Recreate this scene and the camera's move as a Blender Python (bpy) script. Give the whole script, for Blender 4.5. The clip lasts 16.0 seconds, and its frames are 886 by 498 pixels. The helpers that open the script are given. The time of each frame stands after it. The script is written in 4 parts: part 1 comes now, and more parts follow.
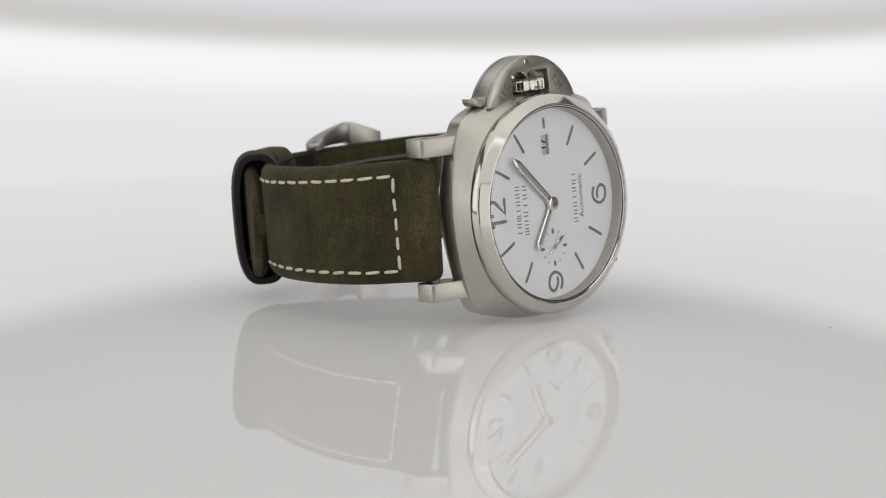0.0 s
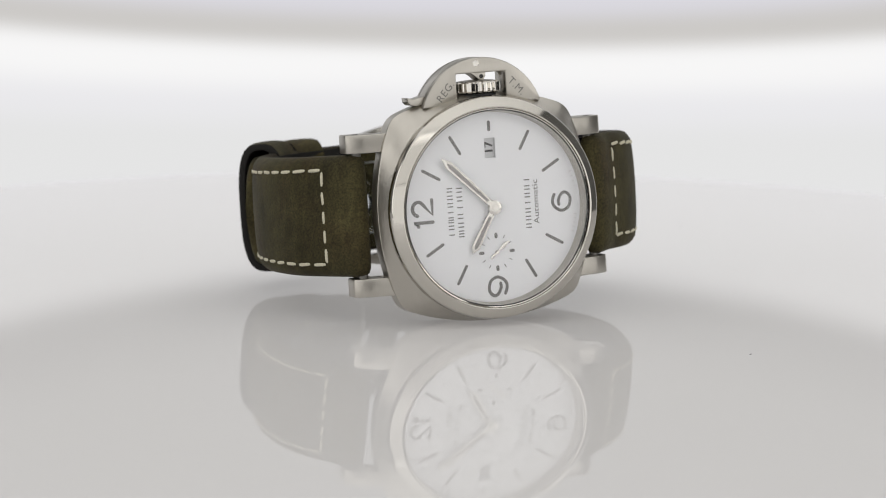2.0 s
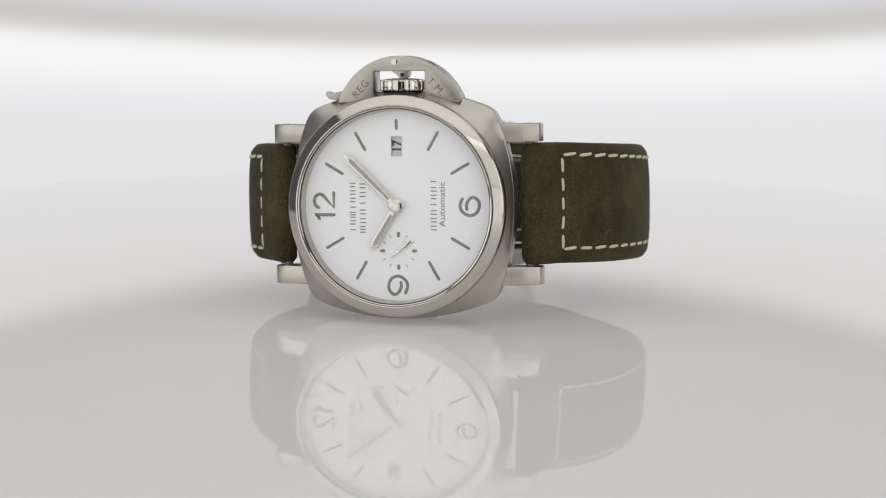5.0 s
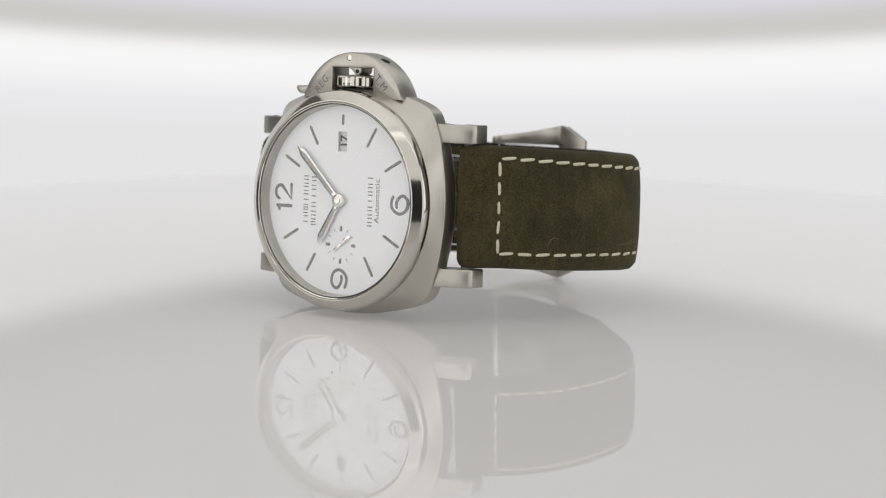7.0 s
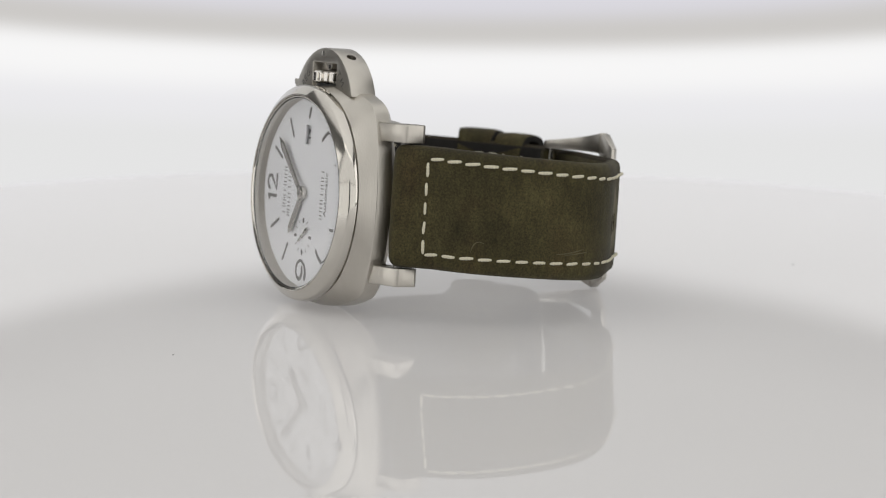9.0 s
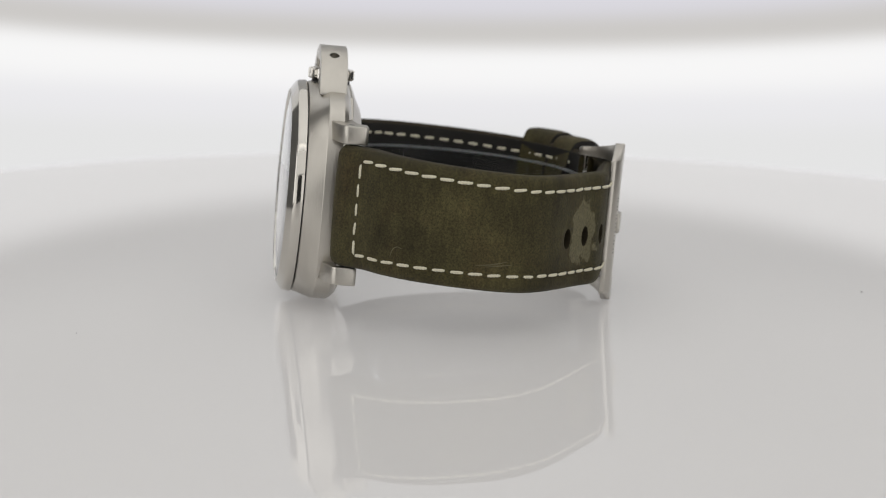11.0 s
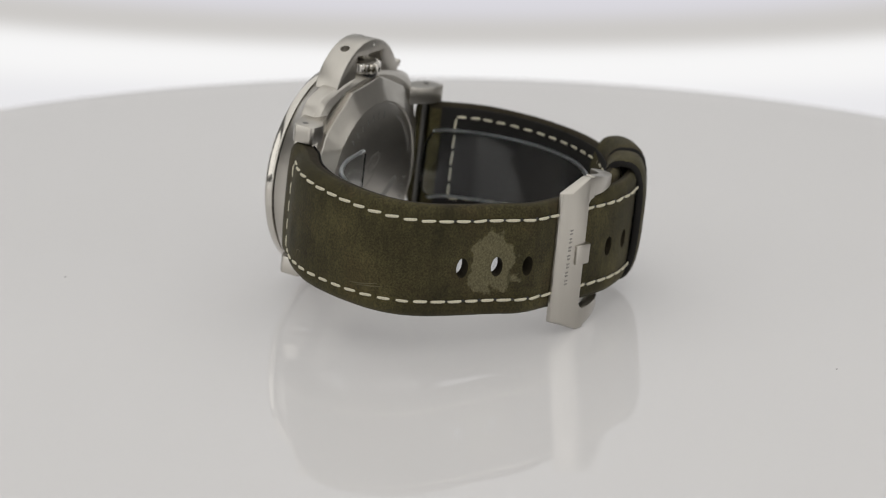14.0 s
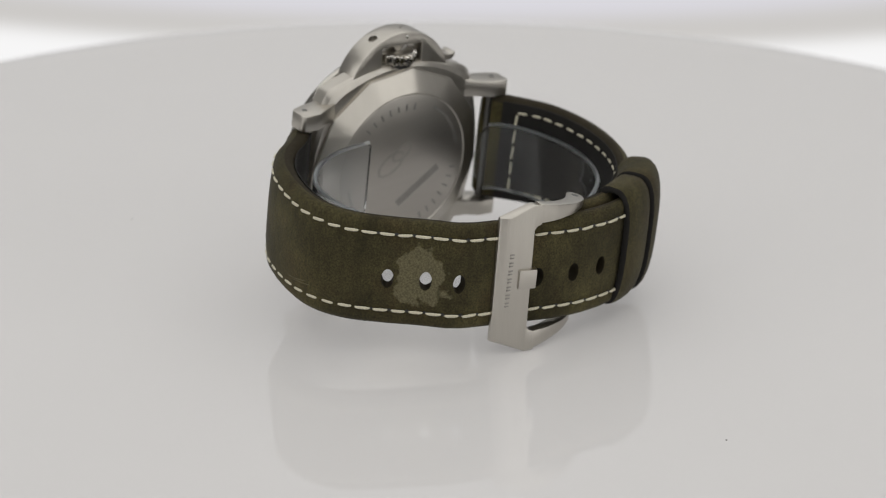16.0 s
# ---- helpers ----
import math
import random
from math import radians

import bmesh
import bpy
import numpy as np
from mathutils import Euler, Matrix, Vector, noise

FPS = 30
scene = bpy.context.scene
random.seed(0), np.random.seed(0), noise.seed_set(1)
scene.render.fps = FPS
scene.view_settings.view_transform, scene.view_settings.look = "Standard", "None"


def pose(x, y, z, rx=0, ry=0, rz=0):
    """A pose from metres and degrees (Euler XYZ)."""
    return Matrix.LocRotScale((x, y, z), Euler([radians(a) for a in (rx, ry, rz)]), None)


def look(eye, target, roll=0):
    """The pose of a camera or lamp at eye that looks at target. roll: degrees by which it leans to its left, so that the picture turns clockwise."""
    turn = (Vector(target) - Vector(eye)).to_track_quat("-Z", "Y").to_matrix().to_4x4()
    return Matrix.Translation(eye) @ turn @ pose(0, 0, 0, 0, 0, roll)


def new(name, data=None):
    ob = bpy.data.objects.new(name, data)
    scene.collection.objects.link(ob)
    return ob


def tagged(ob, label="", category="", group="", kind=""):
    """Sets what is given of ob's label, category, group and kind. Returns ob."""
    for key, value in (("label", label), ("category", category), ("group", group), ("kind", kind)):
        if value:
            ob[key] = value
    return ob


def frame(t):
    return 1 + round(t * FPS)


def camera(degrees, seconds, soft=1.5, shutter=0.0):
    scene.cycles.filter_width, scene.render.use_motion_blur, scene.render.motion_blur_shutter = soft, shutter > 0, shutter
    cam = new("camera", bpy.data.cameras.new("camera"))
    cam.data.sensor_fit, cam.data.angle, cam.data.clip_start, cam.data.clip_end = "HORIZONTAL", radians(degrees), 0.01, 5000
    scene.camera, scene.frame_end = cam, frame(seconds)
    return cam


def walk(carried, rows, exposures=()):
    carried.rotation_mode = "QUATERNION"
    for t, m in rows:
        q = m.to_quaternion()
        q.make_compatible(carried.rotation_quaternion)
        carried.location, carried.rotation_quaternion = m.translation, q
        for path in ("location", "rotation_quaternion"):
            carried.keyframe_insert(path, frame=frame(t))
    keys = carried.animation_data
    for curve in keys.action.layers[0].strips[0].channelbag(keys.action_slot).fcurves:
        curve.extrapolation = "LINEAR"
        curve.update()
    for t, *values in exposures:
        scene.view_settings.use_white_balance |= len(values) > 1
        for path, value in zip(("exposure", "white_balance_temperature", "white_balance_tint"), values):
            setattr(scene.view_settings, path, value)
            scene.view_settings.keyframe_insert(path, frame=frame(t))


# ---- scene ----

# The camera stands still; the turntable turns, and from about 8.5 s on it also tilts towards the camera.
cam = camera(17.44, 16.0, soft=1.1)
EYE = Vector((-0.00073, -0.58557, 0.10639))
DOWN = 9.37
CAM_POSE = Matrix.Translation(EYE) @ Euler((radians(90 - DOWN), 0, 0)).to_matrix().to_4x4() @ pose(0, 0, 0, 0, 0, 0.634)
walk(cam, [(0.0, CAM_POSE), (16.0, CAM_POSE)], exposures=[(0.0, 0.0), (16.0, 0.0)])
cam.data.dof.use_dof = True
cam.data.dof.focus_distance = 0.563
cam.data.dof.aperture_fstop = 21.0

# seconds, turn of the table, tilt of the table (degrees)
TURNS = [(0.0, 41.05, 0), (1.0, 29.28, 0), (2.0, 17.55, 0), (3.0, 5.86, 0), (3.5, 0.0, 0), (4.0, -5.87, 0), (5.25, -20.6, 0), (6.5, -35.44, 0), (7.0, -41.35, 0),
         (7.5, -47.27, 0), (8.0, -53.17, 0), (8.5, -59.07, 0.0), (9.0, -64.97, 0.10), (9.5, -70.87, 0.28), (10.25, -79.7, 0.84),
         (11.5, -94.39, 2.46), (12.0, -100.26, 3.35), (12.5, -106.12, 4.40), (13.0, -111.97, 5.58), (13.5, -117.8, 6.75),
         (14.0, -123.62, 7.92), (14.5, -129.42, 9.15), (15.0, -135.23, 10.43), (15.5, -141.02, 11.60), (16.0, -146.82, 12.60)]
PIVOT = Vector((0, 0.01366, 0.05408))


def table_pose(turn, tilt):
    return Matrix.Translation(PIVOT) @ pose(0, 0, 0, tilt) @ Matrix.Translation(-PIVOT) @ pose(0, 0, 0, 0, 0, turn)


# ---- light ----
world = bpy.data.worlds.new("studio")
scene.world = world
world.use_nodes = True
world.node_tree.nodes["Background"].inputs[0].default_value = (1, 1, 1, 1)
world.node_tree.nodes["Background"].inputs[1].default_value = 0.05


def area(name, m, sx, sy, watts, colour=(1, 1, 1)):
    lamp = bpy.data.lights.new(name, "AREA")
    lamp.shape, lamp.size, lamp.size_y, lamp.energy, lamp.color = "RECTANGLE", sx, sy, watts, colour
    ob = new(name, lamp)
    ob.matrix_world = m
    return ob


area("ceiling_softbox_lamp", look((0, 0.10, 1.15), (0, 0.10, 0)), 2.5, 2.1, 9.5, (1.0, 0.985, 0.96))
# the front of the light tent: panels above and on both sides of the slot that the camera looks through
WARM = (1.0, 0.985, 0.96)
area("front_panel_lamp", look((0, -0.80, 0.715), (0, 0.2, 0.715)), 2.3, 0.81, 5.3, WARM)
area("front_panel_lamp", look((-0.72, -0.80, 0.045), (-0.72, 0.2, 0.045)), 0.96, 0.51, 1.55, WARM)
area("front_panel_lamp", look((0.665, -0.80, 0.045), (0.665, 0.2, 0.045)), 1.08, 0.51, 1.75, WARM)
area("side_panel_lamp", look((-1.20, -0.42, 0.36), (0, -0.42, 0.36)), 0.72, 0.9, 2.6, WARM)
area("side_panel_lamp", look((1.20, -0.50, 0.36), (0, -0.50, 0.36)), 0.56, 0.9, 2.3, WARM)

# ---- materials ----


def mat(name, colour, rough=0.5, metal=0.0, vary=0.12, scale=300.0, bump=0.0, bump_scale=1500.0, stretch=None, **extra):
    """A principled material: two sizes of noise vary its colour and roughness, a fine one its relief."""
    m = bpy.data.materials.new(name)
    m.use_nodes = True
    nt = m.node_tree
    b = nt.nodes["Principled BSDF"]
    b.inputs["Metallic"].default_value = metal
    for key, value in extra.items():
        b.inputs[key.replace("_", " ")].default_value = value
    co = nt.nodes.new("ShaderNodeTexCoord")
    mp = nt.nodes.new("ShaderNodeMapping")
    if stretch:
        mp.inputs["Scale"].default_value = stretch
    nt.links.new(co.outputs["Object"], mp.inputs["Vector"])
    big, fine = nt.nodes.new("ShaderNodeTexNoise"), nt.nodes.new("ShaderNodeTexNoise")
    big.inputs["Scale"].default_value, big.inputs["Detail"].default_value = scale, 4
    fine.inputs["Scale"].default_value, fine.inputs["Detail"].default_value = bump_scale, 3
    nt.links.new(mp.outputs[0], big.inputs["Vector"])
    nt.links.new(mp.outputs[0], fine.inputs["Vector"])
    mix = nt.nodes.new("ShaderNodeMix")
    mix.data_type = "RGBA"
    mix.inputs[6].default_value = (*[c * (1 - vary) for c in colour], 1)
    mix.inputs[7].default_value = (*[min(1, c * (1 + vary)) for c in colour], 1)
    nt.links.new(big.outputs["Fac"], mix.inputs[0])
    nt.links.new(mix.outputs[2], b.inputs["Base Color"])
    rr = nt.nodes.new("ShaderNodeMapRange")
    rr.inputs[3].default_value, rr.inputs[4].default_value = max(0, rough * 0.85), min(1, rough * 1.15)
    nt.links.new(fine.outputs["Fac"], rr.inputs[0])
    nt.links.new(rr.outputs[0], b.inputs["Roughness"])
    if bump:
        bp = nt.nodes.new("ShaderNodeBump")
        bp.inputs["Strength"].default_value, bp.inputs["Distance"].default_value = bump, 0.0001
        nt.links.new(fine.outputs["Fac"], bp.inputs["Height"])
        nt.links.new(bp.outputs[0], b.inputs["Normal"])
    return m


STEEL = mat("brushed_steel", (0.500, 0.476, 0.432), 0.33, 1.0, 0.07, 300, 0.30, 2600, stretch=(1.6, 1.6, 0.10))
STEEL_BACK = mat("brushed_back_steel", (0.49, 0.468, 0.432), 0.34, 1.0, 0.08, 250, 0.30, 2600, stretch=(0.10, 1.6, 1.6))
BEZEL = mat("polished_bezel_steel", (0.575, 0.552, 0.506), 0.10, 1.0, 0.03, 300)
POLISH = mat("polished_steel", (0.68, 0.66, 0.62), 0.07, 1.0, 0.03, 300)
DARK = mat("dark_gap", (0.015, 0.015, 0.015), 0.5)
DIAL = mat("matte_white_dial", (0.785, 0.790, 0.810), 0.55, 0.0, 0.015, 400, 0.02, 3000, Specular_IOR_Level=0.15)
MARK = mat("grey_marker", (0.17, 0.165, 0.16), 0.5, 0.0, 0.08, 800)
PRINT = mat("grey_print", (0.17, 0.167, 0.163), 0.6, 0.0, 0.05, 800)
FAINT = mat("faint_print", (0.56, 0.555, 0.55), 0.6, 0.0, 0.05, 800)
DATE = mat("date_disc", (0.55, 0.55, 0.56), 0.5, 0.0, 0.04, 800)
BLACK = mat("black_print", (0.02, 0.02, 0.02), 0.5)
LUME = mat("lume", (0.30, 0.285, 0.275), 0.5, 0.0, 0.05, 800)
ENGRAVE = mat("engraving", (0.20, 0.195, 0.185), 0.5, 0.8, 0.1, 900)
ETCH = mat("shallow_etching", (0.36, 0.35, 0.33), 0.5, 1.0, 0.1, 900)
FAINT_ETCH = mat("faint_etching", (0.43, 0.412, 0.38), 0.42, 1.0, 0.15, 900)
THREAD = mat("cream_thread", (0.58, 0.545, 0.42), 0.85, 0.0, 0.22, 1500, 0.9, 2500)
LINING = mat("black_lining_leather", (0.014, 0.013, 0.012), 0.75, 0.0, 0.3, 250, 0.3, 1500, Specular_IOR_Level=0.25)
EDGE = mat("dark_edge_leather", (0.024, 0.019, 0.010), 0.8, 0.0, 0.35, 350, 0.5, 1200, Specular_IOR_Level=0.2)
# the platter's emission is added fill that weakens the contact shade under the watch
PLATTER = mat("white_acrylic_added_glow", (0.49, 0.482, 0.475), 0.0, 0.0, 0.012, 9, 0.0, 60, Specular_IOR_Level=0.49, Emission_Color=(1.0, 0.972, 0.966, 1), Emission_Strength=0.165)
WALL = mat("white_studio_wall", (0.72, 0.72, 0.72), 0.8, 0.0, 0.03, 3, 0.0, 60)
FLOOR = mat("grey_studio_floor", (0.55, 0.55, 0.55), 0.7, 0.0, 0.05, 3, 0.0, 60)
BLACKWALL = mat("black_studio_curtain", (0.025, 0.025, 0.025), 0.85, 0.0, 0.2, 5, 0.0, 60)
SIDEWALL = mat("dark_grey_studio_wall", (0.16, 0.158, 0.155), 0.85, 0.0, 0.08, 3, 0.0, 60)
CEILING = mat("white_ceiling", (0.8, 0.8, 0.8), 0.8, 0.0, 0.03, 3, 0.0, 60)
SCUFF = mat("scuffed_leather", (0.085, 0.074, 0.036), 0.85, 0.0, 0.5, 900, 0.5, 2500)
SPECK = mat("dark_dust", (0.05, 0.045, 0.04), 0.9)


def leather(name, colour, patch=None):
    """Nubuck: cloudy dark, warm and rubbed areas, streaks across, a speckled nap, and where asked a worn pale patch."""
    m = mat(name, colour, 0.85, 0.0, 0.45, 70, 1.0, 2600, Sheen_Weight=0.05, Sheen_Roughness=0.5, Specular_IOR_Level=0.2)
    nt = m.node_tree
    b = nt.nodes["Principled BSDF"]
    src = b.inputs["Base Color"].links[0].from_socket
    co = nt.nodes.new("ShaderNodeTexCoord")

    def noise_at(scale, detail, rough, stretch, lo, hi, a, c):
        n, mp, r = nt.nodes.new("ShaderNodeTexNoise"), nt.nodes.new("ShaderNodeMapping"), nt.nodes.new("ShaderNodeMapRange")
        mp.inputs["Scale"].default_value = stretch
        n.inputs["Scale"].default_value, n.inputs["Detail"].default_value, n.inputs["Roughness"].default_value = scale, detail, rough
        r.inputs[1].default_value, r.inputs[2].default_value, r.inputs[3].default_value, r.inputs[4].default_value = lo, hi, a, c
        nt.links.new(co.outputs["Object"], mp.inputs[0])
        nt.links.new(mp.outputs[0], n.inputs["Vector"])
        nt.links.new(n.outputs["Fac"], r.inputs[0])
        return r

    def times(a, b_):
        x = nt.nodes.new("ShaderNodeMix")
        x.data_type, x.blend_type = "RGBA", "MULTIPLY"
        x.inputs[0].default_value = 1.0
        nt.links.new(a, x.inputs[6])
        nt.links.new(b_, x.inputs[7])
        return x

    warm = nt.nodes.new("ShaderNodeMix")
    warm.data_type = "RGBA"
    warm.inputs[7].default_value = (0.046, 0.030, 0.013, 1)
    nt.links.new(noise_at(130, 5, 0.6, (1, 1, 0.7), 0.50, 0.74, 0.0, 0.55).outputs[0], warm.inputs[0])
    nt.links.new(src, warm.inputs[6])
    cloud = times(warm.outputs[2], noise_at(85, 6, 0.62, (1, 1, 0.8), 0.34, 0.68, 0.62, 1.30).outputs[0])
    streak = times(cloud.outputs[2], noise_at(700, 5, 0.6, (1, 1, 0.25), 0.35, 0.70, 0.85, 1.20).outputs[0])
    ramp = noise_at(2600, 4, 0.7, (1, 1, 1), 0.36, 0.66, 0.55, 1.50)
    mul = times(streak.outputs[2], ramp.outputs[0])
    out = mul.outputs[2]
    if patch:
        sub = nt.nodes.new("ShaderNodeVectorMath")
        sub.operation = "SUBTRACT"
        sub.inputs[1].default_value = patch
        nt.links.new(co.outputs["Object"], sub.inputs[0])
        sc = nt.nodes.new("ShaderNodeVectorMath")
        sc.operation = "MULTIPLY"
        sc.inputs[1].default_value = (1.0, 1.0, 0.85)
        nt.links.new(sub.outputs[0], sc.inputs[0])
        ln = nt.nodes.new("ShaderNodeVectorMath")
        ln.operation = "LENGTH"
        nt.links.new(sc.outputs[0], ln.inputs[0])
        wob = nt.nodes.new("ShaderNodeTexNoise")
        wob.inputs["Scale"].default_value, wob.inputs["Detail"].default_value = 260, 3
        nt.links.new(co.outputs["Object"], wob.inputs["Vector"])
        add = nt.nodes.new("ShaderNodeMath")
        add.operation = "MULTIPLY_ADD"
        add.inputs[1].default_value = 0.009
        nt.links.new(wob.outputs["Fac"], add.inputs[0])
        nt.links.new(ln.outputs["Value"], add.inputs[2])
        edge = nt.nodes.new("ShaderNodeMapRange")
        edge.inputs[1].default_value, edge.inputs[2].default_value = 0.0100, 0.0094
        nt.links.new(add.outputs[0], edge.inputs[0])
        mx = nt.nodes.new("ShaderNodeMix")
        mx.data_type = "RGBA"
        rub = nt.nodes.new("ShaderNodeMix")
        rub.data_type, rub.blend_type = "RGBA", "MULTIPLY"
        rub.inputs[0].default_value = 0.75
        rub.inputs[6].default_value = (0.150, 0.135, 0.078, 1)
        nt.links.new(ramp.outputs[0], rub.inputs[7])
        nt.links.new(rub.outputs[2], mx.inputs[7])
        gain = nt.nodes.new("ShaderNodeMath")
        gain.operation = "MULTIPLY"
        gain.inputs[1].default_value = 0.62
        nt.links.new(edge.outputs[0], gain.inputs[0])
        nt.links.new(gain.outputs[0], mx.inputs[0])
        nt.links.new(out, mx.inputs[6])
        out = mx.outputs[2]
    nt.links.new(out, b.inputs["Base Color"])
    return m


def clear(name, colour, ior, rough):
    m = bpy.data.materials.new(name)
    m.use_nodes = True
    b = m.node_tree.nodes["Principled BSDF"]
    b.inputs["Base Color"].default_value = (*colour, 1)
    b.inputs["Transmission Weight"].default_value = 1.0
    b.inputs["IOR"].default_value = ior
    b.inputs["Roughness"].default_value = rough
    return m


CRYSTAL = clear("sapphire_crystal", (1, 1, 1), 1.36, 0.0)
FROST = clear("frosted_plastic_edge", (0.9, 0.93, 0.95), 1.4, 0.45)
PLASTIC = clear("clear_plastic", (0.93, 0.95, 0.97), 1.35, 0.04)


def backdrop_material():
    """Self-glowing white backdrop, light and soft grey band painted by height, bowed a little."""
    m = bpy.data.materials.new("painted_glow_backdrop")
    m.use_nodes = True
    nt = m.node_tree
    nt.nodes.clear()
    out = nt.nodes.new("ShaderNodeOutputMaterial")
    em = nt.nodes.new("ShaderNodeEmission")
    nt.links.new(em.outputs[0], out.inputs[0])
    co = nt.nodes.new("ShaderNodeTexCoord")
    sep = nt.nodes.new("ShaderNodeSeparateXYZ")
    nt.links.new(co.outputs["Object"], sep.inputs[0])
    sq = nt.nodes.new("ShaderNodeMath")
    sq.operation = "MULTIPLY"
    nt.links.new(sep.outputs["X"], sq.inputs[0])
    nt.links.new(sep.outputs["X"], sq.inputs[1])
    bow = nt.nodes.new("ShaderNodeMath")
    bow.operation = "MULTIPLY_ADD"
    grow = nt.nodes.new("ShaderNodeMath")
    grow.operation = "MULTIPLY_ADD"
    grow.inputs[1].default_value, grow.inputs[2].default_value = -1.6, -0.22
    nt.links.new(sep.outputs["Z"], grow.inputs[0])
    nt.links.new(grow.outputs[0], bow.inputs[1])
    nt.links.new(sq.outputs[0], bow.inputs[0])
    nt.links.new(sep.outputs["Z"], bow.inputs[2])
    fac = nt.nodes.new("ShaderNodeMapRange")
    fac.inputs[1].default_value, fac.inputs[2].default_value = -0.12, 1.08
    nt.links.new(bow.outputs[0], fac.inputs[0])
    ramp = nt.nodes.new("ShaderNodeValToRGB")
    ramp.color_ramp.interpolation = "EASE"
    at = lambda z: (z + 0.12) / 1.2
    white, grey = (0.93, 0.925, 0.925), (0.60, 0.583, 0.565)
    # painted emission; the upper, unseen stops shape what the platter mirrors
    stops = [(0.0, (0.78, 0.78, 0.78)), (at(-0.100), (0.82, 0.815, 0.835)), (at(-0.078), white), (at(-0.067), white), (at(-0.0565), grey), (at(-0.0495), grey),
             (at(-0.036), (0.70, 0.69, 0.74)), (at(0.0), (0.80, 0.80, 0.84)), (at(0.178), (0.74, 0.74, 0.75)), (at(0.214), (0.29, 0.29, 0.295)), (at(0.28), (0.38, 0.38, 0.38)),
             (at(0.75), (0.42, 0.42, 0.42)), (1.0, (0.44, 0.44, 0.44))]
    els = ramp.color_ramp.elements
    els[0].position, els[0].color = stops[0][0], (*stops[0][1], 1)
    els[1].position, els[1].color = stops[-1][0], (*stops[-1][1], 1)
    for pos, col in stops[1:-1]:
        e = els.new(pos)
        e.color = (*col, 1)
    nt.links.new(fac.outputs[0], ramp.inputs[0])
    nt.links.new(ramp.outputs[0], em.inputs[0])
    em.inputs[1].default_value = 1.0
    return m


# ---- the studio ----


def smooth(me, angle=40):
    me.polygons.foreach_set("use_smooth", [True] * len(me.polygons))
    me.set_sharp_from_angle(angle=radians(angle))


def box(bm, x0, x1, y0, y1, z0, z1):
    v = [bm.verts.new((x, y, z)) for x in (x0, x1) for y in (y0, y1) for z in (z0, z1)]
    for f in ((0, 1, 3, 2), (4, 6, 7, 5), (0, 4, 5, 1), (2, 3, 7, 6), (0, 2, 6, 4), (1, 5, 7, 3)):
        bm.faces.new([v[i] for i in f])


def slab(name, x0, x1, y0, y1, z0, z1, material, label):
    bm = bmesh.new()
    box(bm, x0, x1, y0, y1, z0, z1)
    bmesh.ops.recalc_face_normals(bm, faces=bm.faces)
    me = bpy.data.meshes.new(name)
    bm.to_mesh(me)
    bm.free()
    me.materials.append(material)
    return tagged(new(name, me), label, name.split("_")[0], kind="structure")


slab("floor", -1.3, 1.3, -1.1, 1.4, -0.27, -0.25, FLOOR, "plain light grey studio floor under the turntable")
slab("ceiling", -1.3, 1.3, -1.1, 1.4, 1.20, 1.22, CEILING, "plain white studio ceiling above the softbox")
slab("wall_west", -1.32, -1.3, -1.1, 1.4, -0.25, 1.20, SIDEWALL, "plain dark grey studio side wall")
slab("wall_east", 1.3, 1.32, -1.1, 1.4, -0.25, 1.20, SIDEWALL, "plain dark grey studio side wall")
slab("wall_north", -1.3, 1.3, 1.4, 1.42, -0.25, 1.20, WALL, "plain white wall behind the glowing backdrop")
slab("wall_south", -1.3, 1.3, -1.12, -1.1, -0.25, 1.20, BLACKWALL, "plain black curtain wall behind the camera")
slab("backdrop", -1.29, 1.29, 1.2, 1.21, -0.25, 1.19, backdrop_material(), "white studio backdrop with painted-in glow and a soft grey band")


def part(name, bm, material, parent, label="", m=None, auto=40):
    """Link a bmesh as one mesh object under a thing or part; m brings it into the parent's space, in metres."""
    if m is not None:
        bm.transform(m)
    bmesh.ops.recalc_face_normals(bm, faces=bm.faces)
    me = bpy.data.meshes.new(name)
    bm.to_mesh(me)
    bm.free()
    smooth(me, auto)
    me.materials.append(material)
    ob = new(name, me)
    ob.parent = parent
    return tagged(ob, label) if label else ob


def lathe(profile, segs=96, axis="y", closed=False):
    """Turn a profile of (radius, height) about the axis."""
    bm = bmesh.new()
    rings = []
    for r, h in profile:
        ring = []
        if r < 1e-6:
            co = (0, h, 0) if axis == "y" else (0, 0, h)
            ring = [bm.verts.new(co)]
        else:
            for k in range(segs):
                a = 2 * math.pi * k / segs
                co = (r * math.cos(a), h, r * math.sin(a)) if axis == "y" else (r * math.cos(a), r * math.sin(a), h)
                ring.append(bm.verts.new(co))
        rings.append(ring)
    pairs = list(zip(rings, rings[1:])) + ([(rings[-1], rings[0])] if closed else [])
    for p, q in pairs:
        for k in range(segs):
            j = (k + 1) % segs
            quad = [p[k % len(p)], p[j % len(p)], q[j % len(q)], q[k % len(q)]]
            quad = [v for i, v in enumerate(quad) if v not in quad[:i]]
            if len(quad) > 2:
                bm.faces.new(quad)
    return bm


def bevelled(bm, width, angle=35, segments=2):
    edges = [e for e in bm.edges if len(e.link_faces) == 2 and e.calc_face_angle(0) > radians(angle)]
    bmesh.ops.bevel(bm, geom=edges, offset=width, offset_type="OFFSET", segments=segments, profile=0.5, affect="EDGES", clamp_overlap=True)


